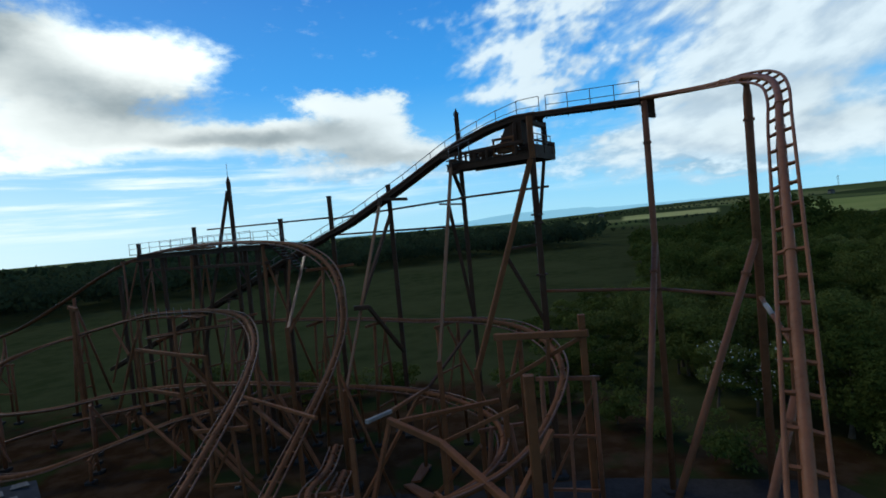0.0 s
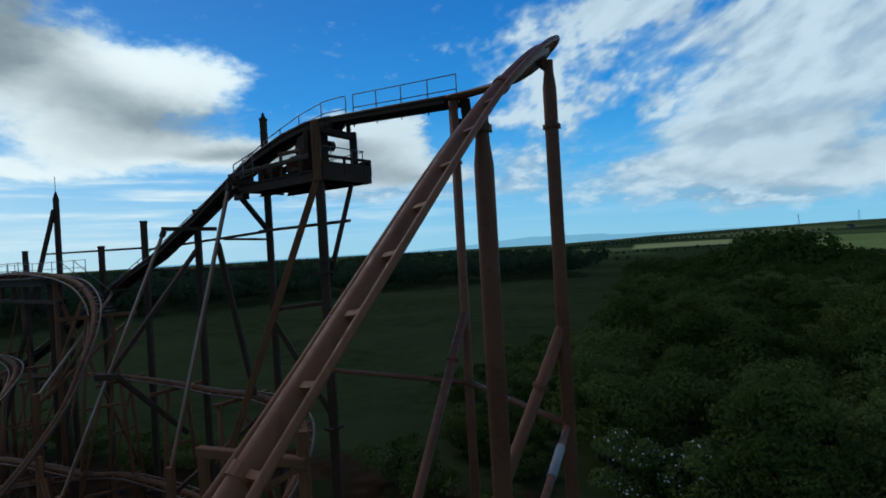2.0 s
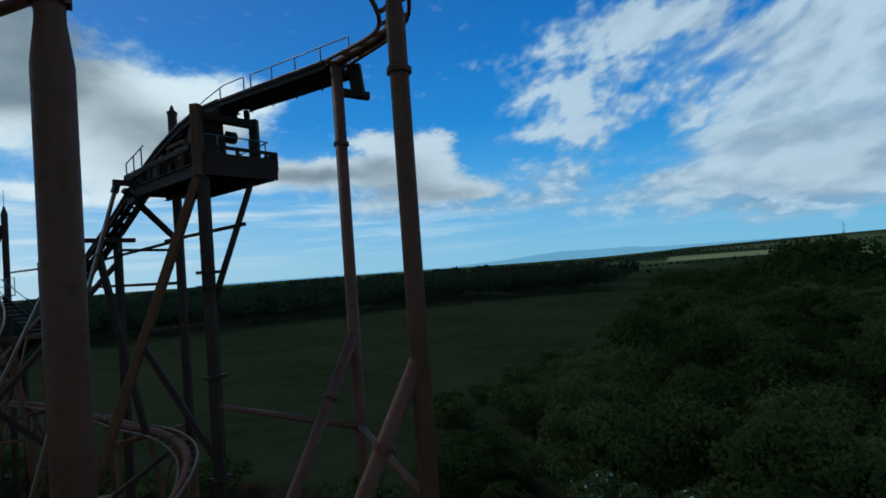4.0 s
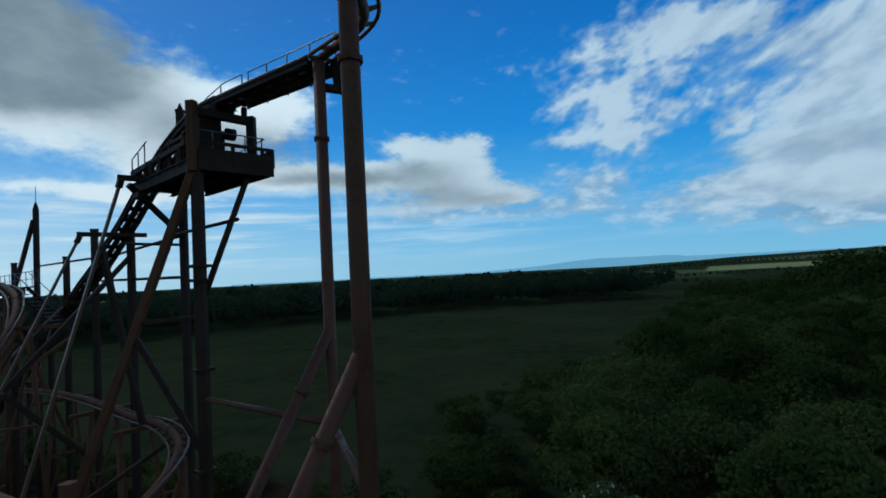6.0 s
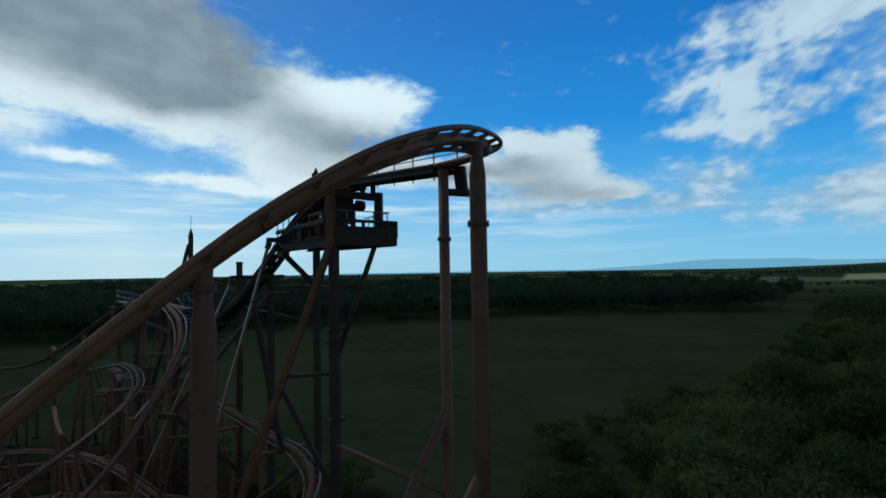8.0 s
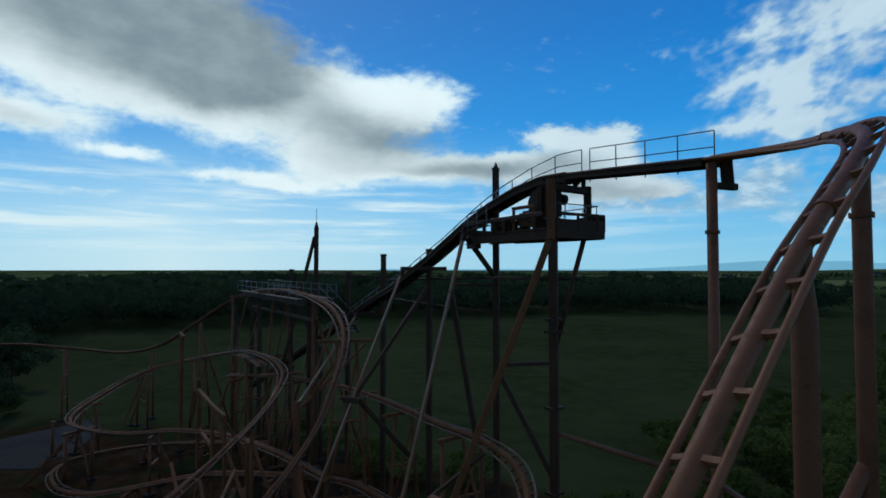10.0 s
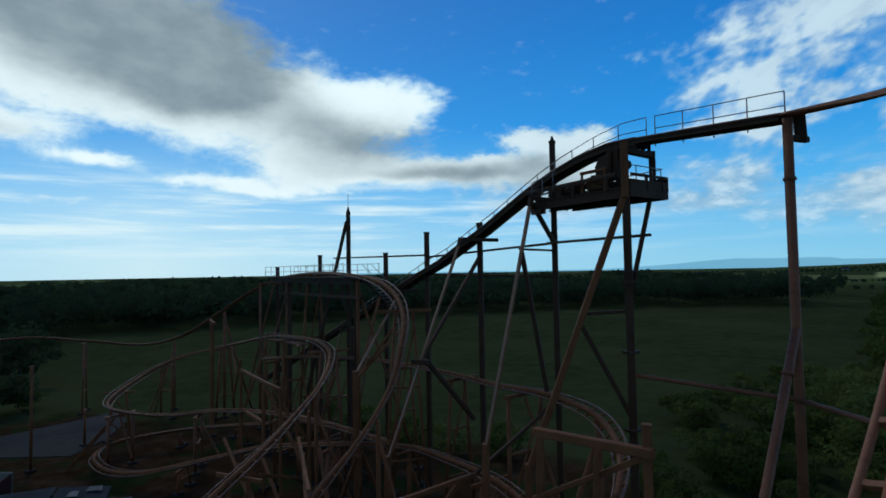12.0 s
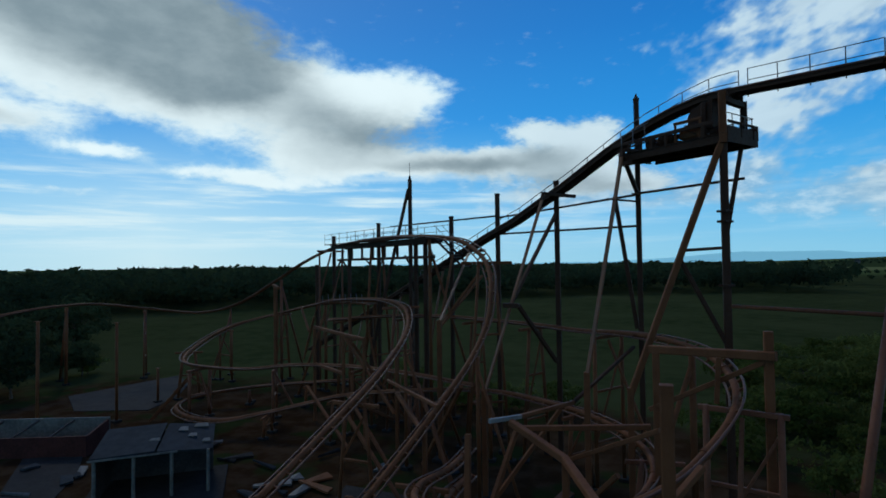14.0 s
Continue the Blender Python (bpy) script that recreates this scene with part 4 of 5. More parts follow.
S_CTRL = [(-20, 43.5, 2.6, 0), (-26, 43.0, 2.0, 6), (-31.5, 41.4, 1.5, 20), (-34.6, 38.4, 1.15, 28), (-34.1, 35.6, 1.0, 28), (-30.6, 33.7, 1.0, 22), (-27.5, 33.5, 1.1, 10), (-25.0, 34.3, 1.5, 0), (-21.2, 35.4, 2.4, 0), (-18.0, 35.6, 3.2, 0), (-12.6, 35.7, 3.9, 0), (-8, 35.4, 4.3, 0), (-5, 34.2, 4.4, 6), (-1, 31.8, 4.3, 20), (1.6, 28.4, 4.1, 34), (2.0, 25.0, 3.9, 40), (0.6, 22.2, 3.6, 38), (-2.4, 20.8, 3.3, 26), (-5.5, 22.8, 2.9, 12), (-6, 27, 2.4, 0)]
small = dict(gauge=0.70, drop=-0.01, spine=0.14, tie_gap=0.80, group="lower tracks", rail_r=0.045, mat=BEAM)
track("upper_curve_track", "long brown track that crests level and plunges round a banked curve", U_CTRL, **small)
track("middle_curve_track", "brown track looping low, cresting and sweeping round a banked curve", M_CTRL, **small)
track("helix_track", "brown helix track curling down beneath the platform", R_CTRL, **small)
track("low_helix_track", "low inner turn of the brown helix near the ground", S_CTRL, **small)



def brake_deck(ctrl, x0, x1, off, below):
    """A catwalk of long boards on bearers beside a level stretch of track."""
    d = thing("brake_catwalk", "narrow weathered board catwalk beside the level track crest", "catwalk", "brake catwalks")
    line = [f for f in frames_on(ctrl, 0.4) if x0 < f[0].x < x1 and f[0].z > 8.5]
    for a in range(0, len(line) - 1, 3):
        p, t, r, u = line[a]
        q, _, rq, uq = line[min(a + 3, len(line) - 1)]
        for k in range(5):
            o = off + 0.17 * k
            bar("board", p + r * o - u * below + t * 0.01, q + rq * o - uq * below - t * 0.01, 0.13, 0.035, CONCRETE if (a + k) % 7 == 2 else BEAM, d)
        bar("bearer", p - u * (below + 0.07), p + r * (off + 0.80) - u * (below + 0.07), 0.08, 0.10, BEAM, d)
        pipe("rail_post", p + r * (off + 0.78) - u * below, p + r * (off + 0.78) - u * (below - 0.75), 0.02, GALV, d, "", 6)
    return d


brake_deck(M_CTRL, -26.5, -18.0, 0.48, 0.22)
rng = random.Random(7)


def bent(ctrl, gap, group, start=2.0, taper=1.0, skip=()):
    """Pipe supports along a track: an upright or two with rails between and a raking brace."""
    line = frames_on(ctrl, 0.5)
    k = int(start / 0.5)
    n = 0
    while k < len(line) - 2:
        p, t, r, u = line[k]
        k += int(gap * rng.uniform(0.85, 1.15) / 0.5)
        n += 1
        if p.z < 1.2 or n in skip:
            continue
        flat = Vector((t.y, -t.x, 0)).normalized()
        head = p - u * 0.22
        b = thing("track_support", "rusty brown pipe support frame under the lower track", "track support", group)
        style = rng.choice((0, 1, 1, 2))
        mat = rng.choice((STEEL, BEAM, BEAM))
        w = rng.choice((0.085, 0.10, 0.12))
        if style == 0:
            pipe("upright", head, Vector((head.x, head.y, 0.1)), w * 1.3, mat, b, "", 10)
            f = head + flat * rng.choice((-1, 1)) * (0.30 * head.z + 0.4)
            pipe("leg", head - Z * 0.6, Vector((f.x, f.y, 0.1)), w, mat, b, "raking pipe leg", 10)
            footing(head.x, head.y, b, 0.6)
            footing(f.x, f.y, b, 0.6)
        else:
            d = 0.75 + 0.05 * head.z
            feet = []
            for side in (-1, 1):
                f = head + flat * side * d
                a = head + flat * side * (0.5 if style == 1 else d)
                pipe("upright", Vector((a.x, a.y, head.z + 0.1)), Vector((f.x, f.y, 0.1)), w * 1.1, mat, b, "", 10)
                footing(f.x, f.y, b, 0.6)
                feet.append((Vector((a.x, a.y, head.z)), Vector((f.x, f.y, 0.1))))
            bar("cross_head", head - flat * (d + 0.25), head + flat * (d + 0.25), 0.16, 0.18, mat, b, "cross head under the spine")
            levels = [0.5] if head.z < 6 else [0.36, 0.7]
            for v in levels:
                bar("cross_bar", feet[0][0].lerp(feet[0][1], v), feet[1][0].lerp(feet[1][1], v), 0.12, 0.13, mat, b)
            bar("brace", feet[0][0].lerp(feet[0][1], 0.08), feet[1][0].lerp(feet[1][1], levels[-1]), 0.10, 0.10, mat, b)
            if style == 2:
                far = head + t * rng.choice((-1, 1)) * (0.35 * head.z) - Z * head.z * 0.75
                bar("raker", head - Z * 0.2, far, 0.14, 0.14, mat, b, "long raking strut")


bent(U_CTRL, 9.0, "upper curve supports", 3.0)
bent(M_CTRL, 7.5, "middle curve supports", 3.0)
bent(R_CTRL, 6.5, "helix supports", 2.0)
bent(S_CTRL, 6.5, "low helix supports", 1.0)

# long members that cross the lower tracks
frame_ob = thing("portal_frame", "rusty brown portal frame standing over the helix", "portal frame")
bar("beam", (2.05, 25.3, 8.9), (5.95, 23.4, 9.12), 0.26, 0.30, BEAM, frame_ob)
bar("post", (5.78, 23.7, 0.1), (5.78, 23.7, 9.9), 0.28, 0.28, BEAM, frame_ob)
bar("post", (2.25, 25.15, 0.1), (2.25, 25.15, 8.8), 0.26, 0.26, BEAM, frame_ob)
bar("brace", (5.7, 23.7, 8.9), (2.0, 25.2, 6.6), 0.18, 0.18, BEAM, frame_ob)
bar("bracket", (4.3, 24.0, 8.9), (4.2, 24.0, 7.3), 0.16, 0.16, BEAM, frame_ob)
for x, y, z in ((5.78, 23.7, 0), (2.25, 25.15, 0)):
    footing(x, y, frame_ob, 0.7)
mid = thing("lone_post", "thick rust-brown box post with a bent top", "post", "posts")
bar("post", (2.52, 17.82, 0.1), (2.52, 17.82, 9.15), 0.34, 0.34, BEAM, mid)
footing(2.52, 17.82, mid, 0.8)
for px, py, ph in ((-38.0, 33.4, 7.9), (-39.2, 28.2, 8.5), (-40.2, 39.1, 3.1)):
    pole = thing("lone_post", "thin rust-brown pole standing free beside the yard", "post", "posts")
    pipe("post", (px, py, 0.1), (px, py, ph), 0.11, BEAM, pole, "", 12)
    bar("cap_plate", (px - 0.16, py, ph + 0.02), (px + 0.16, py, ph + 0.02), 0.32, 0.04, BEAM, pole)
    footing(px, py, pole, 0.6)
prop = thing("raking_prop", "brown lattice prop leaning against the low track loop", "prop")
for dv in (-0.25, 0.25):
    bar("chord", (-35.5 + dv * 0.4, 34.5 - dv, 0.1), (-32.6 + dv * 0.4, 35.9 - dv, 3.75), 0.12, 0.14, BEAM, prop)
for k in range(6):
    e = Vector((-35.5, 34.5, 0.1)).lerp(Vector((-32.6, 35.9, 3.75)), (k + 0.5) / 6)
    bar("lacing", e + Vector((-0.1, 0.25, -0.2)), e + Vector((0.1, -0.25, 0.2)), 0.08, 0.06, BEAM, prop)
HELIX_STRUTS = [
    ((-4.05, 23.85, 5.94), (-3.12, 25.39, 5.81), 0.17, PRIMER),
    ((-3.14, 25.35, 5.81), (-1.53, 29.42, 5.55), 0.18, BEAM),
    ((-1.53, 29.42, 5.55), (1.14, 33.2, 7.77), 0.16, DARK),
    ((-2.95, 23.1, 6.2), (-0.65, 21.4, 5.65), 0.26, BEAM),
    ((-0.66, 21.4, 5.65), (1.6, 17.0, 5.2), 0.26, BEAM),
    ((-0.64, 22.37, 5.32), (2.35, 20.48, 7.2), 0.16, BEAM),
    ((1.6, 17.0, 5.2), (3.4, 19.4, 6.6), 0.18, BEAM),
    ((-3.0, 24.4, 5.6), (2.0, 25.3, 5.9), 0.20, BEAM),
    ((-11.2, 38.9, 12.9), (-10.9, 35.6, 8.25), 0.16, BEAM),
    ((-8.2, 35.5, 11.6), (-10.9, 35.6, 8.25), 0.16, BEAM)]
CAGE_STRUTS = [
    ((-22.98, 38.86, 7.42), (-18.49, 35.93, 7.36), 0.24, BEAM),
    ((-18.49, 35.93, 7.36), (-15.93, 34.43, 7.33), 0.22, BEAM),
    ((-23.3, 39.2, 4.46), (-18.7, 36.2, 4.53), 0.24, BEAM),
    ((-22.98, 38.86, 7.5), (-22.98, 38.86, 0.1), 0.20, BEAM),
    ((-18.49, 35.93, 7.4), (-18.49, 35.93, 0.1), 0.20, BEAM),
    ((-15.93, 34.43, 7.4), (-15.93, 34.43, 0.1), 0.18, BEAM),
    ((-17.62, 35.73, 6.83), (-14.6, 37.8, 1.4), 0.18, BEAM),
    ((-18.3, 35.8, 7.2), (-13.1, 33.2, 3.0), 0.18, BEAM),
    ((-23.9, 39.4, 7.0), (-26.0, 41.2, 8.8), 0.16, BEAM),
    ((-24.6, 39.8, 5.0), (-23.1, 39.0, 8.2), 0.16, BEAM)]
LOW_STRUTS = [
    ((-12.8, 33.0, 6.6), (-12.8, 33.0, 0.1), 0.20, BEAM),
    ((-11.91, 26.98, 5.16), (-13.09, 32.97, 2.7), 0.18, BEAM),
    ((-11.85, 31.07, 4.86), (-7.66, 25.56, 4.48), 0.20, BEAM),
    ((-13.1, 32.4, 5.2), (-6.2, 23.6, 6.4), 0.16, BEAM),
    ((-4.46, 22.41, 5.81), (-4.2, 21.2, 0.1), 0.22, BEAM),
    ((-3.2, 25.0, 5.4), (-4.6, 22.4, 0.4), 0.20, BEAM),
    ((-7.66, 25.56, 4.6), (-7.66, 25.56, 0.1), 0.20, BEAM),
    ((-14.6, 29.2, 4.6), (-9.4, 26.4, 1.0), 0.18, BEAM)]
GROUND_STRUTS = [
    ((-16.4, 33.0, 4.0), (-12.0, 30.2, 1.0), 0.18, BEAM),
    ((-20.6, 34.6, 3.8), (-15.4, 31.4, 1.2), 0.18, BEAM),
    ((-9.8, 29.6, 5.8), (-5.8, 25.4, 1.2), 0.18, BEAM),
    ((-6.8, 28.2, 6.2), (-10.2, 31.0, 1.0), 0.18, BEAM),
    ((-2.0, 28.6, 5.4), (-5.4, 26.2, 0.6), 0.18, BEAM),
    ((0.9, 23.4, 4.6), (-2.4, 25.8, 0.4), 0.18, BEAM),
    ((-0.65, 21.4, 5.6), (-0.65, 21.4, 0.1), 0.22, BEAM)]
for a, b, w, m in HELIX_STRUTS + CAGE_STRUTS + LOW_STRUTS + GROUND_STRUTS:
    tagged(bar("strut", a, b, w, w, m, None), "rusty brown straight steel strut among the lower supports" if m is not PRIMER else "pale flaking steel strut across the lower supports", "steel strut", "struts")

far_post = thing("lone_post", "rust-brown post with a short cranked head beside the track", "post", "posts")
bar("post", (-31.5, 44.7, 0.1), (-31.5, 44.7, 10.35), 0.30, 0.30, BEAM, far_post)
bar("head", (-31.9, 44.9, 10.45), (-30.9, 44.4, 10.20), 0.26, 0.26, BEAM, far_post)
footing(-31.5, 44.7, far_post, 0.7)

# ---- the brake run at the top of the upper curve, its posts and mast ----
brake = thing("brake_run_deck", "level brake run deck with railings and knee braces", "brake run")
d0, d1 = Vector((-27.2, 48.9, 14.05)), Vector((-12.8, 39.3, 14.02))
along = (d1 - d0).normalized()
cross = Vector((along.y, -along.x, 0)).normalized()
for off in (-0.75, 0.75):
    joist("side_beam", d0 + cross * off, d1 + cross * off, 0.22, 0.40, DARK, brake)
    slab("walk_board", [d0 + cross * (off * 1.05) + Z * 0.28, d0 + cross * (off * 1.9) + Z * 0.28, d1 + cross * (off * 1.9) + Z * 0.28, d1 + cross * (off * 1.05) + Z * 0.28], 0.06, DARK, brake)
    for k in range(11):
        p = d0.lerp(d1, k / 10) + cross * off * 1.85 + Z * 0.2
        pipe("rail_post", p, p + Z * 1.05, 0.022, GALV, brake, "", 6)
    for h in (1.2, 0.75):
        pipe("handrail", d0 + cross * off * 1.85 + Z * h, d1 + cross * off * 1.85 + Z * h, 0.02, GALV, brake, "thin tube handrail", 6)
bar("lower_chord", d0 + Z * -1.25, d1 + Z * -1.2, 0.2, 0.22, DARK, brake)
for k in range(8):
    p = d0.lerp(d1, (k + 0.5) / 8)
    bar("hanger", p - Z * 0.15, p - Z * 1.25, 0.18, 0.18, DARK, brake)
ladder = thing("stair_flight", "steep steel stair from the brake run down to the lift", "stair")
sa, sb = Vector((-12.7, 39.9, 14.2)), Vector((-10.7, 40.6, 12.0))
for w in (-0.35, 0.35):
    bar("stringer", sa + FAR * w, sb + FAR * w, 0.05, 0.18, DARK, ladder)
    pipe("handrail", sa + FAR * w + Z * 0.95, sb + FAR * w + Z * 0.95, 0.022, GALV, ladder, "", 6)
for k in range(10):
    p = sa.lerp(sb, (k + 0.5) / 10)
    bar("tread", p - FAR * 0.35, p + FAR * 0.35, 0.2, 0.04, GALV, ladder)


def tall_post(x, y, top_z, w=0.30, knee=None):
    p = thing("tall_post", "dark square steel post with a flat top", "post", "posts")
    bar("shaft", (x, y, 0.1), (x, y, top_z), w, w, DARK, p)
    bar("cap", (x, y, top_z - 0.02), (x, y, top_z + 0.06), w * 1.2, w * 1.2, DARK, p)
    footing(x, y, p, 0.7)
    if knee:
        bar("knee_brace", (x, y, 11.4), (x + knee[0], y + knee[1], 13.0), 0.14, 0.14, DARK, p)


for x, y, z, kn in ((-28.57, 50.29, 15.22, (1.6, -1.0)), (-22.39, 48.5, 16.22, (-1.2, -0.8)), (-24.9, 47.3, 13.9, (-1.5, 1.0)), (-15.6, 42.2, 13.8, (-1.4, 0.9)), (-14.2, 40.9, 13.8, (1.0, -0.7)), (-30.6, 50.2, 12.3, None)):
    tall_post(x, y, z, 0.30, kn)
mast = thing("lightning_mast", "tall dark mast with a spike and a raking stay", "mast")
mx, my = -17.83, 45.96
bar("shaft", (mx, my, 0.1), (mx, my, 19.75), 0.30, 0.30, DARK, mast)
bm = bmesh.new()
bmesh.ops.create_cone(bm, cap_ends=True, segments=8, radius1=0.17, radius2=0.05, depth=0.45, matrix=Matrix.Translation((mx, my, 19.97)))
part("point", bm, DARK, mast)
pipe("spike", (mx, my, 20.1), (mx, my, 21.3), 0.02, GALV, mast, "thin lightning spike", 6)
bar("stay", (mx - 0.12, my - 0.08, 18.95), (mx - 2.9, my - 2.0, 4.5), 0.24, 0.24, DARK, mast)
bar("stay_foot", (mx - 2.9, my - 2.0, 4.6), (mx - 2.9, my - 2.0, 0.0), 0.3, 0.3, DARK, mast)
footing(mx, my, mast, 0.8)

# ---- the derelict station and yard ----
station = thing("station_shed", "derelict low shed with a torn grey sheet roof", "shed")
c0 = Vector((-23.8, 25.2, 0))
ux, uy = Vector((0.76, 0.65, 0)), Vector((-0.65, 0.76, 0))


def at_shed(u, v, z):
    return c0 + ux * u + uy * v + Z * z


slab("roof_sheet", [at_shed(-2.9, -1.9, 2.55), at_shed(0.1, -1.95, 2.65), at_shed(0.2, 1.8, 3.1), at_shed(-2.9, 1.9, 3.0)], 0.07, ROOFING, station, "grey felt roof sheet")
slab("roof_sheet", [at_shed(0.2, -1.9, 2.60), at_shed(2.9, -1.6, 2.35), at_shed(2.8, 1.7, 2.8), at_shed(0.3, 1.8, 3.05)], 0.07, ROOFING, station, "sagging grey roof sheet")
bar("fascia", at_shed(-2.95, -1.98, 2.46), at_shed(1.2, -1.96, 2.5), 0.05, 0.10, WHITEWASH, station, "pale flaking fascia board")
slab("back_wall", [at_shed(-2.8, 1.6, 2.85), at_shed(2.7, 1.5, 2.65), at_shed(2.7, 1.66, 2.65), at_shed(-2.8, 1.76, 2.85)], 2.8, DARKWALL, station)
slab("end_wall", [at_shed(-2.8, -1.7, 2.45), at_shed(-2.66, -1.7, 2.45), at_shed(-2.66, 1.6, 2.8), at_shed(-2.8, 1.6, 2.8)], 2.5, DARKWALL, station)
for u in (-2.7, -0.9, 0.9, 2.7):
    bar("post", at_shed(u, -1.8, 0.0), at_shed(u, -1.8, 2.4), 0.14, 0.14, WHITEWASH, station, "pale flaking post")
for v in np.linspace(-1.5, 1.4, 4):
    bar("rafter", at_shed(-2.8, v, 2.50 + 0.12 * (v + 1.9) - 0.08), at_shed(2.7, v, 2.30 + 0.12 * (v + 1.9) - 0.08), 0.06, 0.10, DARKWALL, station)
for u, v, w, d in ((0.9, 0.6, 0.55, 0.5), (1.7, 1.1, 0.8, 0.4), (1.5, -0.2, 0.5, 0.3), (2.3, -0.9, 0.45, 0.25), (-0.4, -0.6, 0.6, 0.18)):
    z = 2.62 + 0.12 * (v + 1.9) - (0.08 * u if u > 0.3 else 0.0)
    slab("torn_sheet", [at_shed(u, v, z + 0.06), at_shed(u + w, v - 0.1, z + 0.05), at_shed(u + w * 0.9, v + d, z + 0.12), at_shed(u + 0.1, v + d, z + 0.13)], 0.03, WHITEWASH, station, "pale torn roofing sheet")
slab("floor_slab", [at_shed(-3.4, -4.5, 0.16), at_shed(3.5, -4.5, 0.16), at_shed(3.5, 2.0, 0.16), at_shed(-3.4, 2.0, 0.16)], 0.4, CONCRETE, station, "concrete platform slab")

hut = thing("low_hut", "long low roofless hut, dull red boards, pale back wall", "hut")
h0 = Vector((-38.6, 26.0, 0))
hx, hy = Vector((0.915, 0.403, 0)), Vector((-0.403, 0.915, 0))


def at_hut(u, v, z):
    return h0 + hx * u + hy * v + Z * z


slab("front_wall", [at_hut(-6, -1.4, 1.25), at_hut(6, -1.4, 1.35), at_hut(6, -1.25, 1.35), at_hut(-6, -1.25, 1.25)], 1.4, BRICKRED, hut, "dull red boarded wall")
slab("back_wall", [at_hut(-6, 1.2, 1.85), at_hut(6, 1.2, 1.85), at_hut(6, 1.35, 1.85), at_hut(-6, 1.35, 1.85)], 1.9, WHITEWASH, hut, "stained pale back wall")
for u in (-6, 5.85):
    slab("end_wall", [at_hut(u, -1.25, 1.3), at_hut(u + 0.15, -1.25, 1.3), at_hut(u + 0.15, 1.2, 1.75), at_hut(u, 1.2, 1.75)], 1.45, BRICKRED, hut)
for u in (-3.6, -1.2, 1.2, 3.6):
    bar("tie_beam", at_hut(u, -1.3, 1.28), at_hut(u, 1.25, 1.72), 0.10, 0.14, DARKWALL, hut, "bare roof beam")
tagged(slab("forecourt_slab", [(-36.0, 25.4, 0.05), (-33.4, 27.6, 0.05), (-30.2, 25.0, 0.05), (-27.4, 21.6, 0.05), (-30.0, 20.4, 0.05)], 0.25, CONCRETE, None), "broken grey concrete apron before the shed", "apron", "", "structure")
tagged(slab("yard_slab", [(-38.6, 36.8, 0.06), (-44.5, 34.4, 0.06), (-50.4, 37.8, 0.06), (-49.6, 42.0, 0.06), (-48.2, 48.6, 0.06), (-43.8, 46.0, 0.06), (-40.2, 41.2, 0.06)], 0.3, CONCRETE, None), "cracked grey concrete yard", "yard", "", "structure")
tagged(slab("path", [(-12, 20, 0.05), (9, 14, 0.05), (19, 22.5, 0.05), (18, 26.5, 0.05), (8, 28.6, 0.05), (-14, 29, 0.05)], 0.3, CONCRETE, None), "stained concrete apron under the ride", "concrete apron", "", "structure")

sheet_rng = random.Random(11)
for k in range(64):
    x, y = sheet_rng.uniform(-34, 1), sheet_rng.uniform(17, 33)
    a = sheet_rng.uniform(0, math.pi)
    w, l = sheet_rng.uniform(0.12, 0.7), sheet_rng.uniform(0.5, 2.4)
    ca, sa_ = math.cos(a), math.sin(a)
    z = 0.16 + sheet_rng.uniform(0, 0.12)
    cs = [(x + ca * u * l / 2 - sa_ * v * w / 2, y + sa_ * u * l / 2 + ca * v * w / 2, z + 0.05 * u * v) for u, v in ((-1, -1), (1, -1), (1, 1), (-1, 1))]
    tagged(slab("loose_sheet", cs, 0.12, sheet_rng.choice((TARP, ROOFING, CONCRETE, BEAM)), None), "fallen sheet of weathered cladding lying on the ground", "debris", "fallen sheets")

# ---- the land ----
def land_height(x, y):
    """The plain is level round the ride and climbs to pasture slopes far to the east."""
    r, a = math.hypot(x, y - 25), math.degrees(math.atan2(x, y - 25))
    h = 0.0 if r < 60 else 0.8 * noise.noise(Vector((x * 0.006, y * 0.006, 2.0)))
    climb = float(np.interp(a, (10, 20, 34, 70, 90), (0, 0.62, 1.0, 1.0, 0))) * float(np.interp(r, (480, 900, 1700, 2600, 4900), (0, 5, 26, 34, 34)))
    return h + climb


def build_ground():
    """One sheet from under the ride to the horizon, with a low swell in the meadow."""
    bm = bmesh.new()
    rings = []
    radii = [0, 12, 24, 36, 50, 70, 95, 130, 170, 220, 280, 360, 480, 600, 750, 900, 1100, 1400, 1700, 2100, 2600, 3400, 4900]
    n = 144
    for r in radii:
        row = []
        for k in range(1 if r == 0 else n):
            a = 2 * math.pi * k / n
            x, y = r * math.cos(a), 25 + r * math.sin(a)
            row.append(bm.verts.new((x, y, land_height(x, y))))
        rings.append(row)
    for a, b in zip(rings, rings[1:]):
        for k in range(n):
            if len(a) == 1:
                bm.faces.new((a[0], b[k], b[(k + 1) % n]))
            else:
                bm.faces.new((a[k], b[k], b[(k + 1) % n], a[(k + 1) % n]))
    ob = part("ground", bm, GROUND, None, "", True)
    tagged(ob, "rough green meadow and fields reaching to the horizon", "ground", "", "structure")


build_ground()


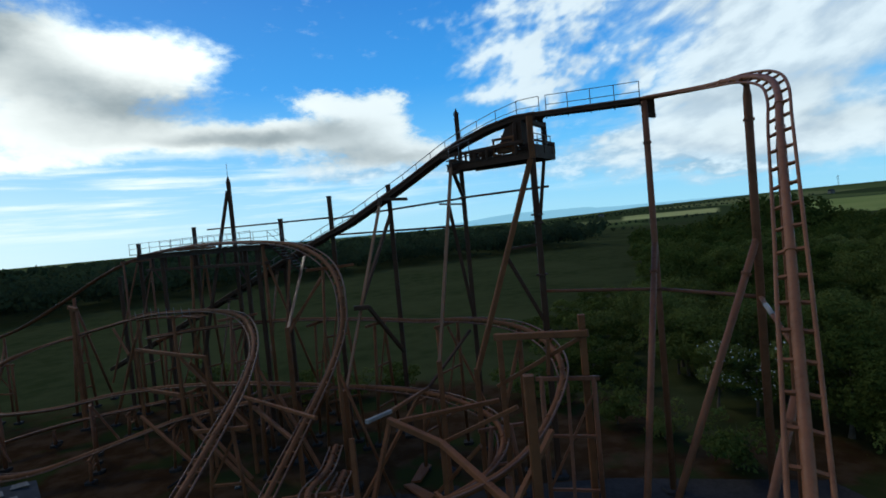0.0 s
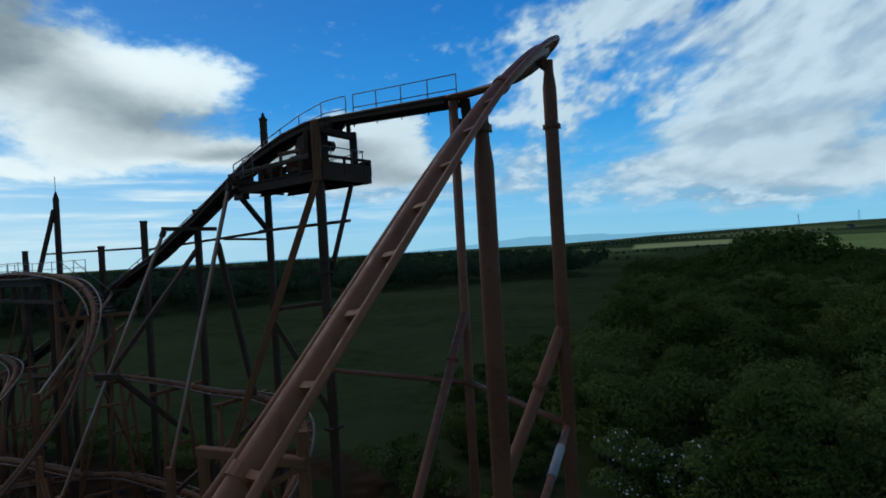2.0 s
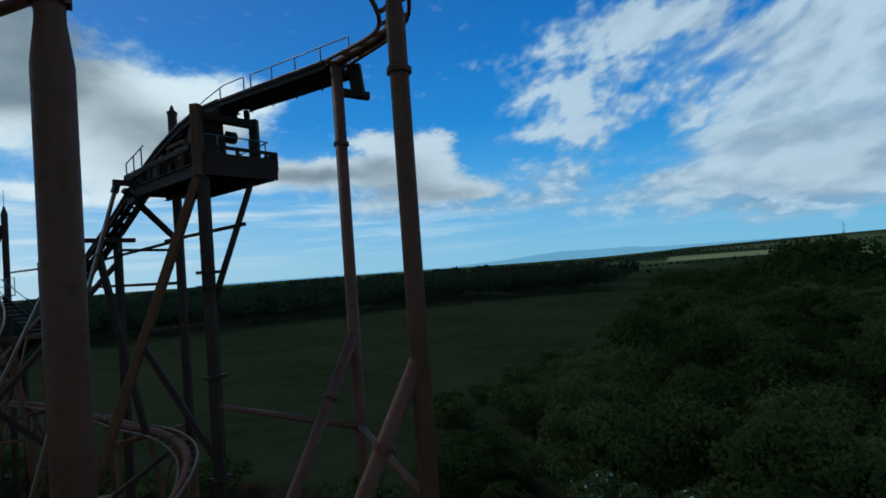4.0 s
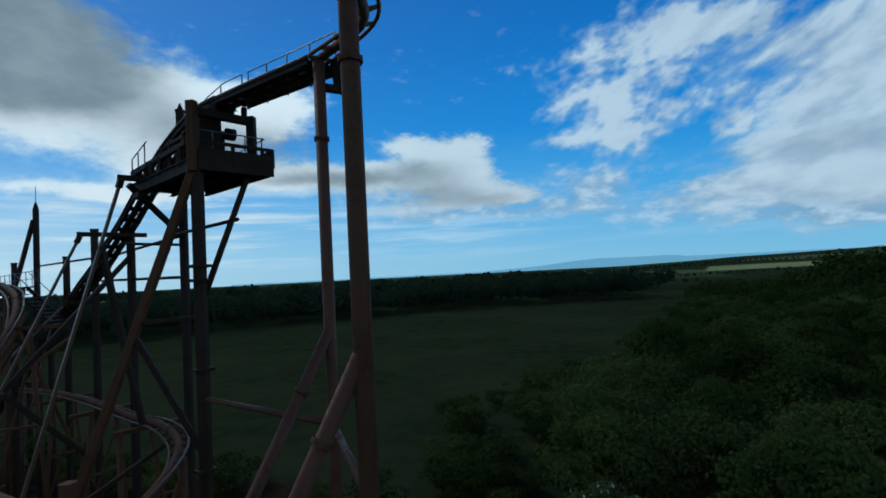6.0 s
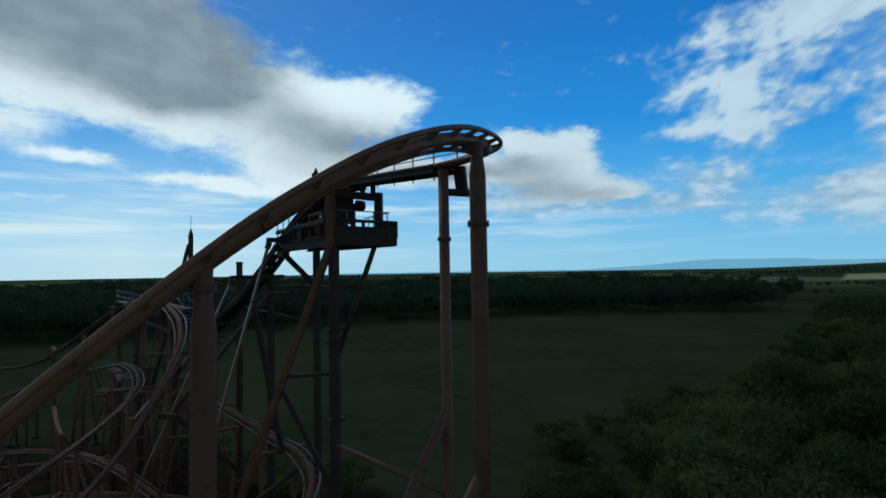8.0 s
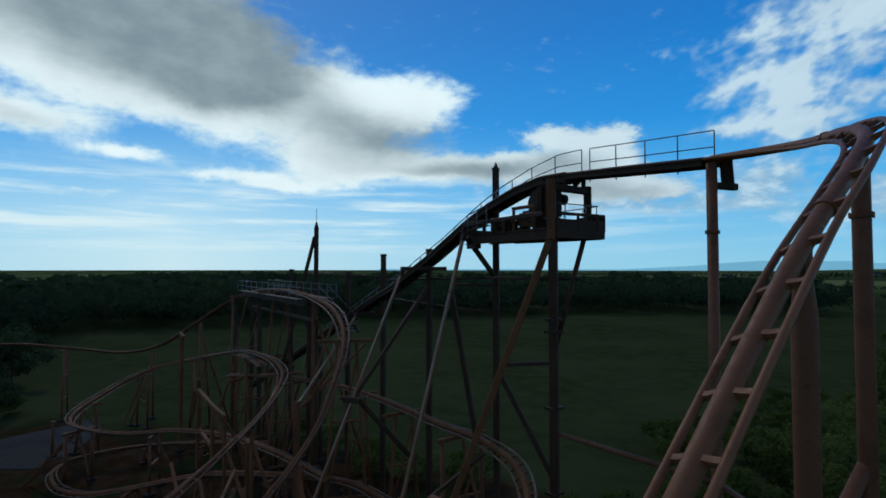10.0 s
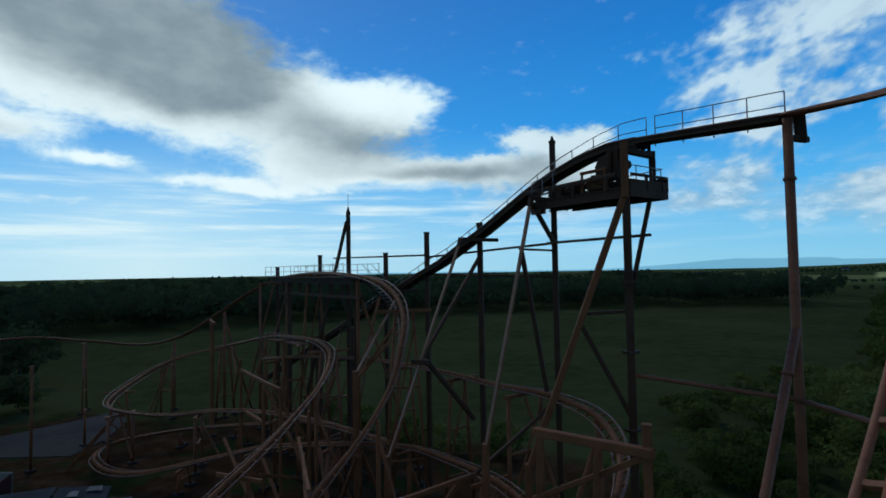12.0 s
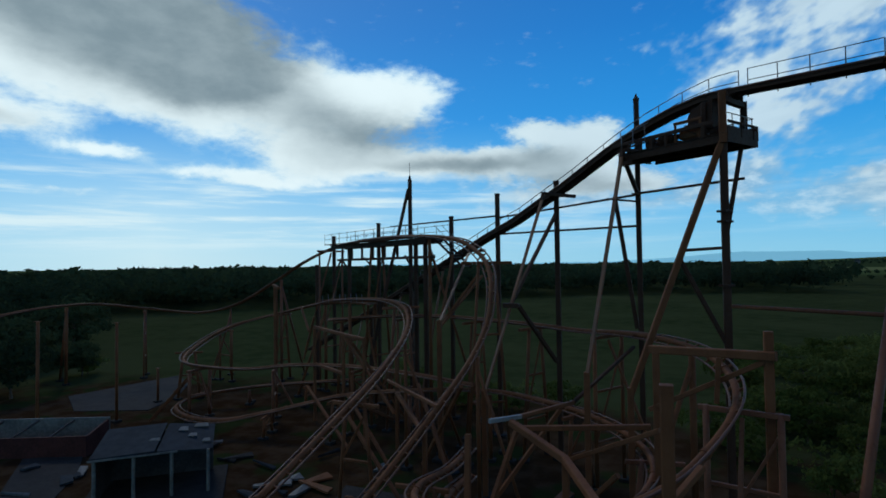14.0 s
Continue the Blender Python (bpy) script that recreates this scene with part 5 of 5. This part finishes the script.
def leaf_mesh(name, lobes, count, size, seed, spread=0.36):
    """Leaf sprays as small bent quads scattered over lobes of (x, y, z, radius, flatness)."""
    g = np.random.RandomState(seed)
    lob = np.array(lobes, float)
    w = lob[:, 3] ** 2
    pick = g.choice(len(lob), count, p=w / w.sum())
    d = g.normal(size=(count, 3))
    d[:, 2] = np.abs(d[:, 2]) * 0.9 - 0.25
    d /= np.linalg.norm(d, axis=1)[:, None]
    rad = lob[pick, 3] * (1.0 - 0.35 * g.rand(count) ** 2.2) * (1 + 0.16 * g.normal(size=count))
    c = lob[pick, :3] + d * np.stack([rad, rad, rad * lob[pick, 4]], 1)
    nrm = d + g.normal(size=(count, 3)) * spread
    nrm /= np.linalg.norm(nrm, axis=1)[:, None]
    t = np.cross(nrm, g.normal(size=(count, 3)))
    t /= np.linalg.norm(t, axis=1)[:, None]
    b = np.cross(nrm, t)
    s = size * (0.55 + 0.9 * g.rand(count))[:, None]
    corners = np.stack([c - t * s * 0.5, c + b * s * 0.34 - nrm * s * 0.12, c + t * s * 0.55, c - b * s * 0.34 - nrm * s * 0.12], 1).reshape(-1, 3)
    me = bpy.data.meshes.new(name)
    me.from_pydata(corners.tolist(), [], np.arange(count * 4).reshape(-1, 4).tolist())
    return me


def crown_lobes(h, r, seed, n=26, low=0.32):
    """Lobes that make an uneven, gappy crown of height h and half width r."""
    g = random.Random(seed)
    out = []
    for _ in range(n):
        a, q = g.uniform(0, 2 * math.pi), math.sqrt(g.random())
        z = g.uniform(low, 0.93)
        reach = math.sin(math.pi * min(1, max(0.08, (z - low * 0.6) / (1.02 - low * 0.6)))) ** 0.7
        out.append((math.cos(a) * q * r * reach, math.sin(a) * q * r * reach, h * z, r * g.uniform(0.24, 0.46), g.uniform(0.55, 0.9)))
    return out


def trunk_mesh(h, r, seed, limbs=6):
    g = random.Random(seed)
    bm = bmesh.new()
    pts, rad = [], []
    lean = Vector((g.uniform(-0.05, 0.05), g.uniform(-0.05, 0.05), 0))
    levels = 6
    for k in range(levels + 1):
        f = k / levels
        pts.append(Vector((0, 0, -0.2)) + (Z + lean) * h * 0.75 * f + Vector((g.uniform(-1, 1), g.uniform(-1, 1), 0)) * 0.05 * h * f * 0.3)
        rad.append(0.022 * h * (1 - 0.75 * f) * (1.5 if k == 0 else 1))

    def limb(points, radii, seg):
        rings = []
        for i, p in enumerate(points):
            t = (points[min(i + 1, len(points) - 1)] - points[max(i - 1, 0)]).normalized()
            s = t.cross(Vector((0.3, 1, 0.2))).normalized()
            q = s.cross(t)
            rings.append([bm.verts.new(p + (s * math.cos(2 * math.pi * j / seg) + q * math.sin(2 * math.pi * j / seg)) * radii[i]) for j in range(seg)])
        for a, b in zip(rings, rings[1:]):
            for j in range(seg):
                bm.faces.new((a[j], a[(j + 1) % seg], b[(j + 1) % seg], b[j]))

    limb(pts, rad, 8)
    for k in range(limbs):
        i = g.randint(2, levels - 1)
        a = g.uniform(0, 2 * math.pi)
        d = Vector((math.cos(a), math.sin(a), g.uniform(0.5, 1.1))).normalized()
        l = r * g.uniform(0.55, 0.85)
        limb([pts[i], pts[i] + d * l * 0.5, pts[i] + d * l + Z * l * 0.15], [rad[i] * 0.6, rad[i] * 0.4, rad[i] * 0.12], 5)
    return mesh_of(bm, "trunk")


def tree_kind(name, h, r, leaves_n, leaf, seed, mat, label, group, blossom=0):
    """A first tree of a kind, kept well inside the wood, to be copied."""
    top = thing(name, label, "tree" if h > 4 else "bush", group)
    tr = trunk_mesh(h, r, seed)
    part("trunk", tr, BARK, top, "grey-brown trunk with limbs", True)
    lobes = crown_lobes(h, r, seed, 30 if h > 6 else 18, 0.30 if h > 4 else 0.18)
    part("crown", leaf_mesh("crown", lobes, leaves_n, leaf, seed), mat, top)
    if blossom:
        part("blossom", leaf_mesh("blossom", [(a, b, c * 1.02, d * 1.03, e) for a, b, c, d, e in lobes], blossom, 0.17, seed + 5), BLOSSOM, top, "scattered white blossom")
    return top


def inside(x, y, poly):
    hit = False
    for (x0, y0), (x1, y1) in zip(poly, poly[1:] + poly[:1]):
        if (y0 > y) != (y1 > y) and x < (x1 - x0) * (y - y0) / (y1 - y0) + x0:
            hit = not hit
    return hit


def scatter(poly, gap, seed, keep=1.0):
    """Uneven places over a polygon, about gap metres apart."""
    g = random.Random(seed)
    xs, ys = [p[0] for p in poly], [p[1] for p in poly]
    out = []
    y = min(ys)
    while y < max(ys):
        x = min(xs)
        while x < max(xs):
            px, py = x + g.uniform(-0.48, 0.48) * gap, y + g.uniform(-0.48, 0.48) * gap
            if inside(px, py, poly) and g.random() < keep:
                out.append((px, py))
            x += gap
        y += gap * 0.88
    return out


def plant(kinds, places, seed, lo=0.8, hi=1.25, tall=None):
    """Stand copies of the kinds at the places; the firsts take the first places."""
    g = random.Random(seed)
    fresh = list(kinds)
    for x, y in places:
        ob = g.choice(kinds)
        s = g.uniform(lo, hi) * (tall(x, y) if tall else 1.0)
        m = Matrix.Translation((x, y, 0)) @ Matrix.Rotation(g.uniform(0, 6.28), 4, "Z")
        if ob in fresh:
            fresh.remove(ob)
            new_ob = ob
            ob.matrix_basis = m
        else:
            new_ob = copy_thing(ob, m)
        new_ob.scale = (s, s, s * g.uniform(0.88, 1.12))
    for ob in fresh:
        ob.matrix_basis = Matrix.Translation((places[0][0] + 2.0, places[0][1] + 2.0, 0))


near_kinds = [tree_kind("tree", 8.0, 3.6, 6100, 0.26, 21, LEAF, "leafy dark green broadleaf tree at the wood edge", "wood beside the ride"),
              tree_kind("tree", 7.2, 3.9, 6100, 0.26, 22, LEAF, "spreading dark green broadleaf tree in the wood", "wood beside the ride"),
              tree_kind("tree", 6.4, 3.2, 6000, 0.24, 23, LEAF_PALE, "pale green willow-like tree in the wood", "wood beside the ride"),
              tree_kind("tree", 6.0, 3.0, 6000, 0.24, 24, LEAF_PALE, "small pale green tree in the wood", "wood beside the ride")]
blossom_kind = tree_kind("tree", 5.2, 2.0, 4200, 0.22, 25, LEAF_PALE, "small pale green tree dotted with white blossom near the columns", "wood beside the ride", 260)
mid_kinds = [tree_kind("tree", 10.5, 4.8, 2300, 0.62, 31, LEAF, "dark green broadleaf tree in the wood", "wood beside the field"),
             tree_kind("tree", 9.5, 5.0, 2300, 0.62, 32, LEAF, "broad dark green tree in the wood", "wood beside the field"),
             tree_kind("tree", 8.5, 4.2, 2000, 0.58, 33, LEAF_PALE, "pale green tree in the wood", "wood beside the field")]
bush_kinds = [tree_kind("bush", 2.6, 1.9, 1300, 0.26, 41, LEAF, "dense dark green bush at the field edge", "field edge bushes"),
              tree_kind("bush", 3.2, 2.2, 1300, 0.26, 42, LEAF_PALE, "pale green bramble bush at the field edge", "field edge bushes")]

near_wood = [(19, 29), (21, 24), (30, 14), (52, 20), (62, 56), (34, 66), (20, 60), (17, 44)]
blossom_spots = [(18.0, 37.4), (19.5, 35.2), (20.6, 33.8)]
plant([blossom_kind], blossom_spots, 12, 0.92, 1.06)
plant(near_kinds, [q for q in scatter(near_wood, 4.3, 3) if min(math.dist(q, b) for b in blossom_spots) > 3.0], 5, 0.75, 1.2, lambda x, y: 0.72 + 0.008 * max(0.0, math.hypot(x - 12, y - 20) - 15))
mid_wood = [(20, 60), (34, 67), (62, 56), (90, 30), (190, 60), (230, 160), (150, 210), (78, 226), (52, 150), (36, 98), (27, 78)]


def wood_height(x, y):
    """The wood swells to a knoll of tall trees beside the field road."""
    return 0.60 + 1.02 * math.exp(-(((x - 112) / 15.0) ** 2 + ((y - 187) / 18.0) ** 2))


copse = [(-99, 28), (-64, 22), (-54, 28), (-53.5, 36), (-54.5, 45), (-66, 52), (-80, 58), (-98, 64)]
copse_kinds = [tree_kind("tree", 9.0, 4.6, 1800, 0.60, 35, LEAF_FAR, "dark green scrub tree beyond the yard", "copse beyond the yard"),
               tree_kind("tree", 8.0, 4.8, 1800, 0.60, 36, LEAF_FAR, "spreading dark scrub tree beyond the yard", "copse beyond the yard")]
plant(copse_kinds, scatter(copse, 5.6, 14, 0.95), 15, 0.7, 1.05, lambda x, y: 0.60 if x > -72 else 0.85)
spots = scatter(mid_wood, 7.4, 4)
spots.sort(key=lambda p: math.hypot(p[0] - 20, p[1] - 40))
plant(mid_kinds, spots[:150], 6, 0.85, 1.15, wood_height)
rest = [(x, y, wood_height(x, y)) for x, y in spots[150:]]
edge = [(7, 50), (17, 44), (20, 60), (27, 78), (16, 84), (9, 66)]
plant(bush_kinds, scatter(edge, 4.2, 8, 0.75), 9, 0.6, 1.1)
plant(bush_kinds, [(7.5, 40.5), (5.5, 43.0), (10.5, 36.0), (12.5, 33.0), (-9.0, 46.5), (-5.2, 48.0), (-13, 47), (-19, 50), (-24, 52.5), (14.5, 28.5), (11.5, 45.5), (9.6, 47.8), (13.6, 43.0), (14.2, 47.4), (12.4, 49.4), (-62, 35), (-61, 31), (-64, 28), (-59.5, 46)], 10, 0.7, 1.1)


def far_wood(name, label, rows, seed, leaf, quads, height, mat=LEAF_FAR, swell=False):
    """Tree crowns by the hundred, too far to count, in one sheet of leaf sprays."""
    g = np.random.RandomState(seed)
    verts, faces = [], []
    total = 0
    for x, y, s in rows:
        h, r = height * g.uniform(0.72, 1.08) * (s if swell else 1.0), height * s * g.uniform(0.34, 0.5)
        d = g.normal(size=(quads, 3))
        d[:, 2] = np.abs(d[:, 2]) - 0.35
        d /= np.linalg.norm(d, axis=1)[:, None]
        lump = 1 + 0.22 * np.sin(d[:, :1] * 7 + x) * np.cos(d[:, 1:2] * 6 + y)
        c = np.array([x, y, h * 0.58 + (land_height(x, y) if math.hypot(x, y) > 300 else 0.0)]) + d * lump * np.array([r, r, h * 0.42]) * g.uniform(0.78, 1.08, (quads, 1))
        nrm = d + g.normal(size=(quads, 3)) * 0.45
        t = np.cross(nrm, g.normal(size=(quads, 3)))
        t /= np.linalg.norm(t, axis=1)[:, None]
        b = np.cross(nrm, t)
        b /= np.linalg.norm(b, axis=1)[:, None]
        q = leaf * s * g.uniform(0.6, 1.4, (quads, 1))
        verts.append(np.stack([c - t * q, c + b * q * 0.7, c + t * q, c - b * q * 0.7], 1).reshape(-1, 3))
        faces.append(np.arange(total, total + quads * 4).reshape(-1, 4))
        total += quads * 4
    me = bpy.data.meshes.new(name)
    me.from_pydata(np.concatenate(verts).tolist(), [], np.concatenate(faces).tolist())
    ob = part(name, me, mat)
    tagged(ob, label, "woodland", "", "stuff")


def strip(points, depth, gap, seed, grow=0.0):
    """Tree places behind a line of points, away from the ride."""
    g = random.Random(seed)
    out = []
    for (x0, y0), (x1, y1) in zip(points, points[1:]):
        l = math.hypot(x1 - x0, y1 - y0)
        nx, ny = -(y1 - y0) / l, (x1 - x0) / l
        row = 0.0
        while row < depth:
            step = gap * (1 + grow * row / depth)
            k = 0.0
            while k < l:
                u = k + g.uniform(-0.4, 0.4) * step
                w = row + g.uniform(-0.4, 0.4) * step
                out.append((x0 + (x1 - x0) * u / l + nx * w, y0 + (y1 - y0) * u / l + ny * w, (1 + 0.35 * grow * row / depth)))
                k += step
            row += step
    return out


far_wood("deep_wood", "dark green wood running on beyond the knoll", rest, 58, 0.62, 260, 10.5, LEAF, True)
far_line = [(-230, 40), (-160, 84), (-120, 112), (-92, 148), (-58, 176), (-24, 203), (25, 226), (66, 233)]
far_wood("woodland_belt", "dark broadleaf woodland belt behind the meadow", strip(far_line, 70, 6.4, 3), 51, 0.62, 130, 9.5)
far_wood("woodland_beyond", "dark woodland canopy reaching to the horizon", strip([(x * 1.33, (y - 20) * 1.33 + 20) for x, y in far_line], 620, 13.0, 4, 3.0), 52, 1.9, 40, 10.5)
far_wood("left_wood", "dark wood closing the meadow beside the yard", strip([(-130, -40), (-100, 10), (-96, 50), (-122, 88), (-140, 104)], 40, 6.2, 9), 56, 0.46, 240, 9.0)


def hedge(points, gap, seed, s=1.0):
    g = random.Random(seed)
    out = []
    for (x0, y0), (x1, y1) in zip(points, points[1:]):
        n = max(1, int(math.hypot(x1 - x0, y1 - y0) / gap))
        out += [(x0 + (x1 - x0) * k / n + g.uniform(-2, 2), y0 + (y1 - y0) * k / n + g.uniform(-2, 2), s * g.uniform(0.5, 1.25)) for k in range(n)]
    return out


hedges = []
hg = random.Random(77)
for k in range(36):
    a, d = radians(hg.uniform(-28, 62)), hg.uniform(330, 1500)
    if (a > 0.10 and d < 640) or (a > 0.26 and d < 1000):
        continue
    x, y = d * math.sin(a), d * math.cos(a)
    b = hg.uniform(-0.5, 0.5)
    l = hg.uniform(80, 320)
    hedges += hedge([(x - l * math.cos(b), y - l * math.sin(b)), (x + l * math.cos(b), y + l * math.sin(b))], 4.2 + d * 0.004, k, 0.6 + d * 0.0005)
far_wood("hedgerows", "hedgerows and copses between distant fields", hedges, 60, 0.9, 24, 3.6)

# hills on the horizon, a backdrop that glows with the distance haze
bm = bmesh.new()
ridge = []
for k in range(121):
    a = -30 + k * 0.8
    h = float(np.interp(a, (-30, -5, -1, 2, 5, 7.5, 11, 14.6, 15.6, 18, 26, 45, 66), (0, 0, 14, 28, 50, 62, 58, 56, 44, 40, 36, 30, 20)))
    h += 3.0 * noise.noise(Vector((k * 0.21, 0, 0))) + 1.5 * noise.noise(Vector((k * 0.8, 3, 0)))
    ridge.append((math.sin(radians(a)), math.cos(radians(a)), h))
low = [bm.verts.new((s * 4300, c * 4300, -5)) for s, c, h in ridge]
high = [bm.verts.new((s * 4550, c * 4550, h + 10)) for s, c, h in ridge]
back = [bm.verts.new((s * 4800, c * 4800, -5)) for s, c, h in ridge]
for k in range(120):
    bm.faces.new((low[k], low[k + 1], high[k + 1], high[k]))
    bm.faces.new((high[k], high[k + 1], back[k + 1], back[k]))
tagged(part("far_hills", bm, HILLS, None, "", True), "low backdrop hills along the horizon, glowing in a haze blue", "hills", "", "structure")


def farm(x, y, turn, s):
    """A small white farmhouse with a pitched roof."""
    f = thing("farmhouse", "small white farmhouse far across the fields", "house", "farmhouses", (x, y, land_height(x, y)))
    f.rotation_euler = (0, 0, turn)
    bm = bmesh.new()
    stick(bm, (-5 * s, 0, 2.2 * s), (5 * s, 0, 2.2 * s), box(5 * s, 4.6 * s))
    part("wall", bm, WHITEWASH, f, "white rendered wall")
    bm = bmesh.new()
    sweep(bm, [Vector((-5.3 * s, 0, 4.4 * s)), Vector((5.3 * s, 0, 4.4 * s))], [Z, Z], [(-2.9 * s, 0), (2.9 * s, 0), (0, 2.4 * s)])
    part("roof", bm, ROOFING, f, "grey slate roof")
    for u in (-3.5, 0, 3.5):
        bar("window", (u * s - 0.6 * s, -2.52 * s, 2.6 * s), (u * s + 0.6 * s, -2.52 * s, 2.6 * s), 0.1, 1.2 * s, DARKWALL, f)


farm(79, 900, 0.2, 1.1)
farm(92, 905, 1.2, 0.8)
farm(300, 1050, 0.6, 1.1)
farm(640, 900, 0.3, 1.0)


def pylon(x, y, h):
    """A lattice pylon with three pairs of arms."""
    p = thing("power_pylon", "grey lattice electricity pylon on the skyline", "pylon", "pylons", (x, y, land_height(x, y)))
    bm = bmesh.new()
    for sx in (-1, 1):
        for sy in (-1, 1):
            stick(bm, (sx * h * 0.08, sy * h * 0.08, 0), (sx * h * 0.012, sy * h * 0.012, h), box(0.22, 0.22))
    for k in range(8):
        z0, z1 = h * k / 8, h * (k + 1) / 8
        w0, w1 = h * (0.08 - 0.068 * k / 8), h * (0.08 - 0.068 * (k + 1) / 8)
        for sy in (-1, 1):
            stick(bm, (-w0, sy * w0, z0), (w1, sy * w1, z1), box(0.14, 0.14))
            stick(bm, (w0, sy * w0, z0), (-w1, sy * w1, z1), box(0.14, 0.14))
    part("lattice", bm, GALV, p)
    for f in (0.68, 0.80, 0.92):
        bar("cross_arm", (-h * 0.16, 0, h * f), (h * 0.16, 0, h * f), 0.3, 0.4, GALV, p)


pylon(1130, 1830, 34)
pylon(1290, 1780, 34)
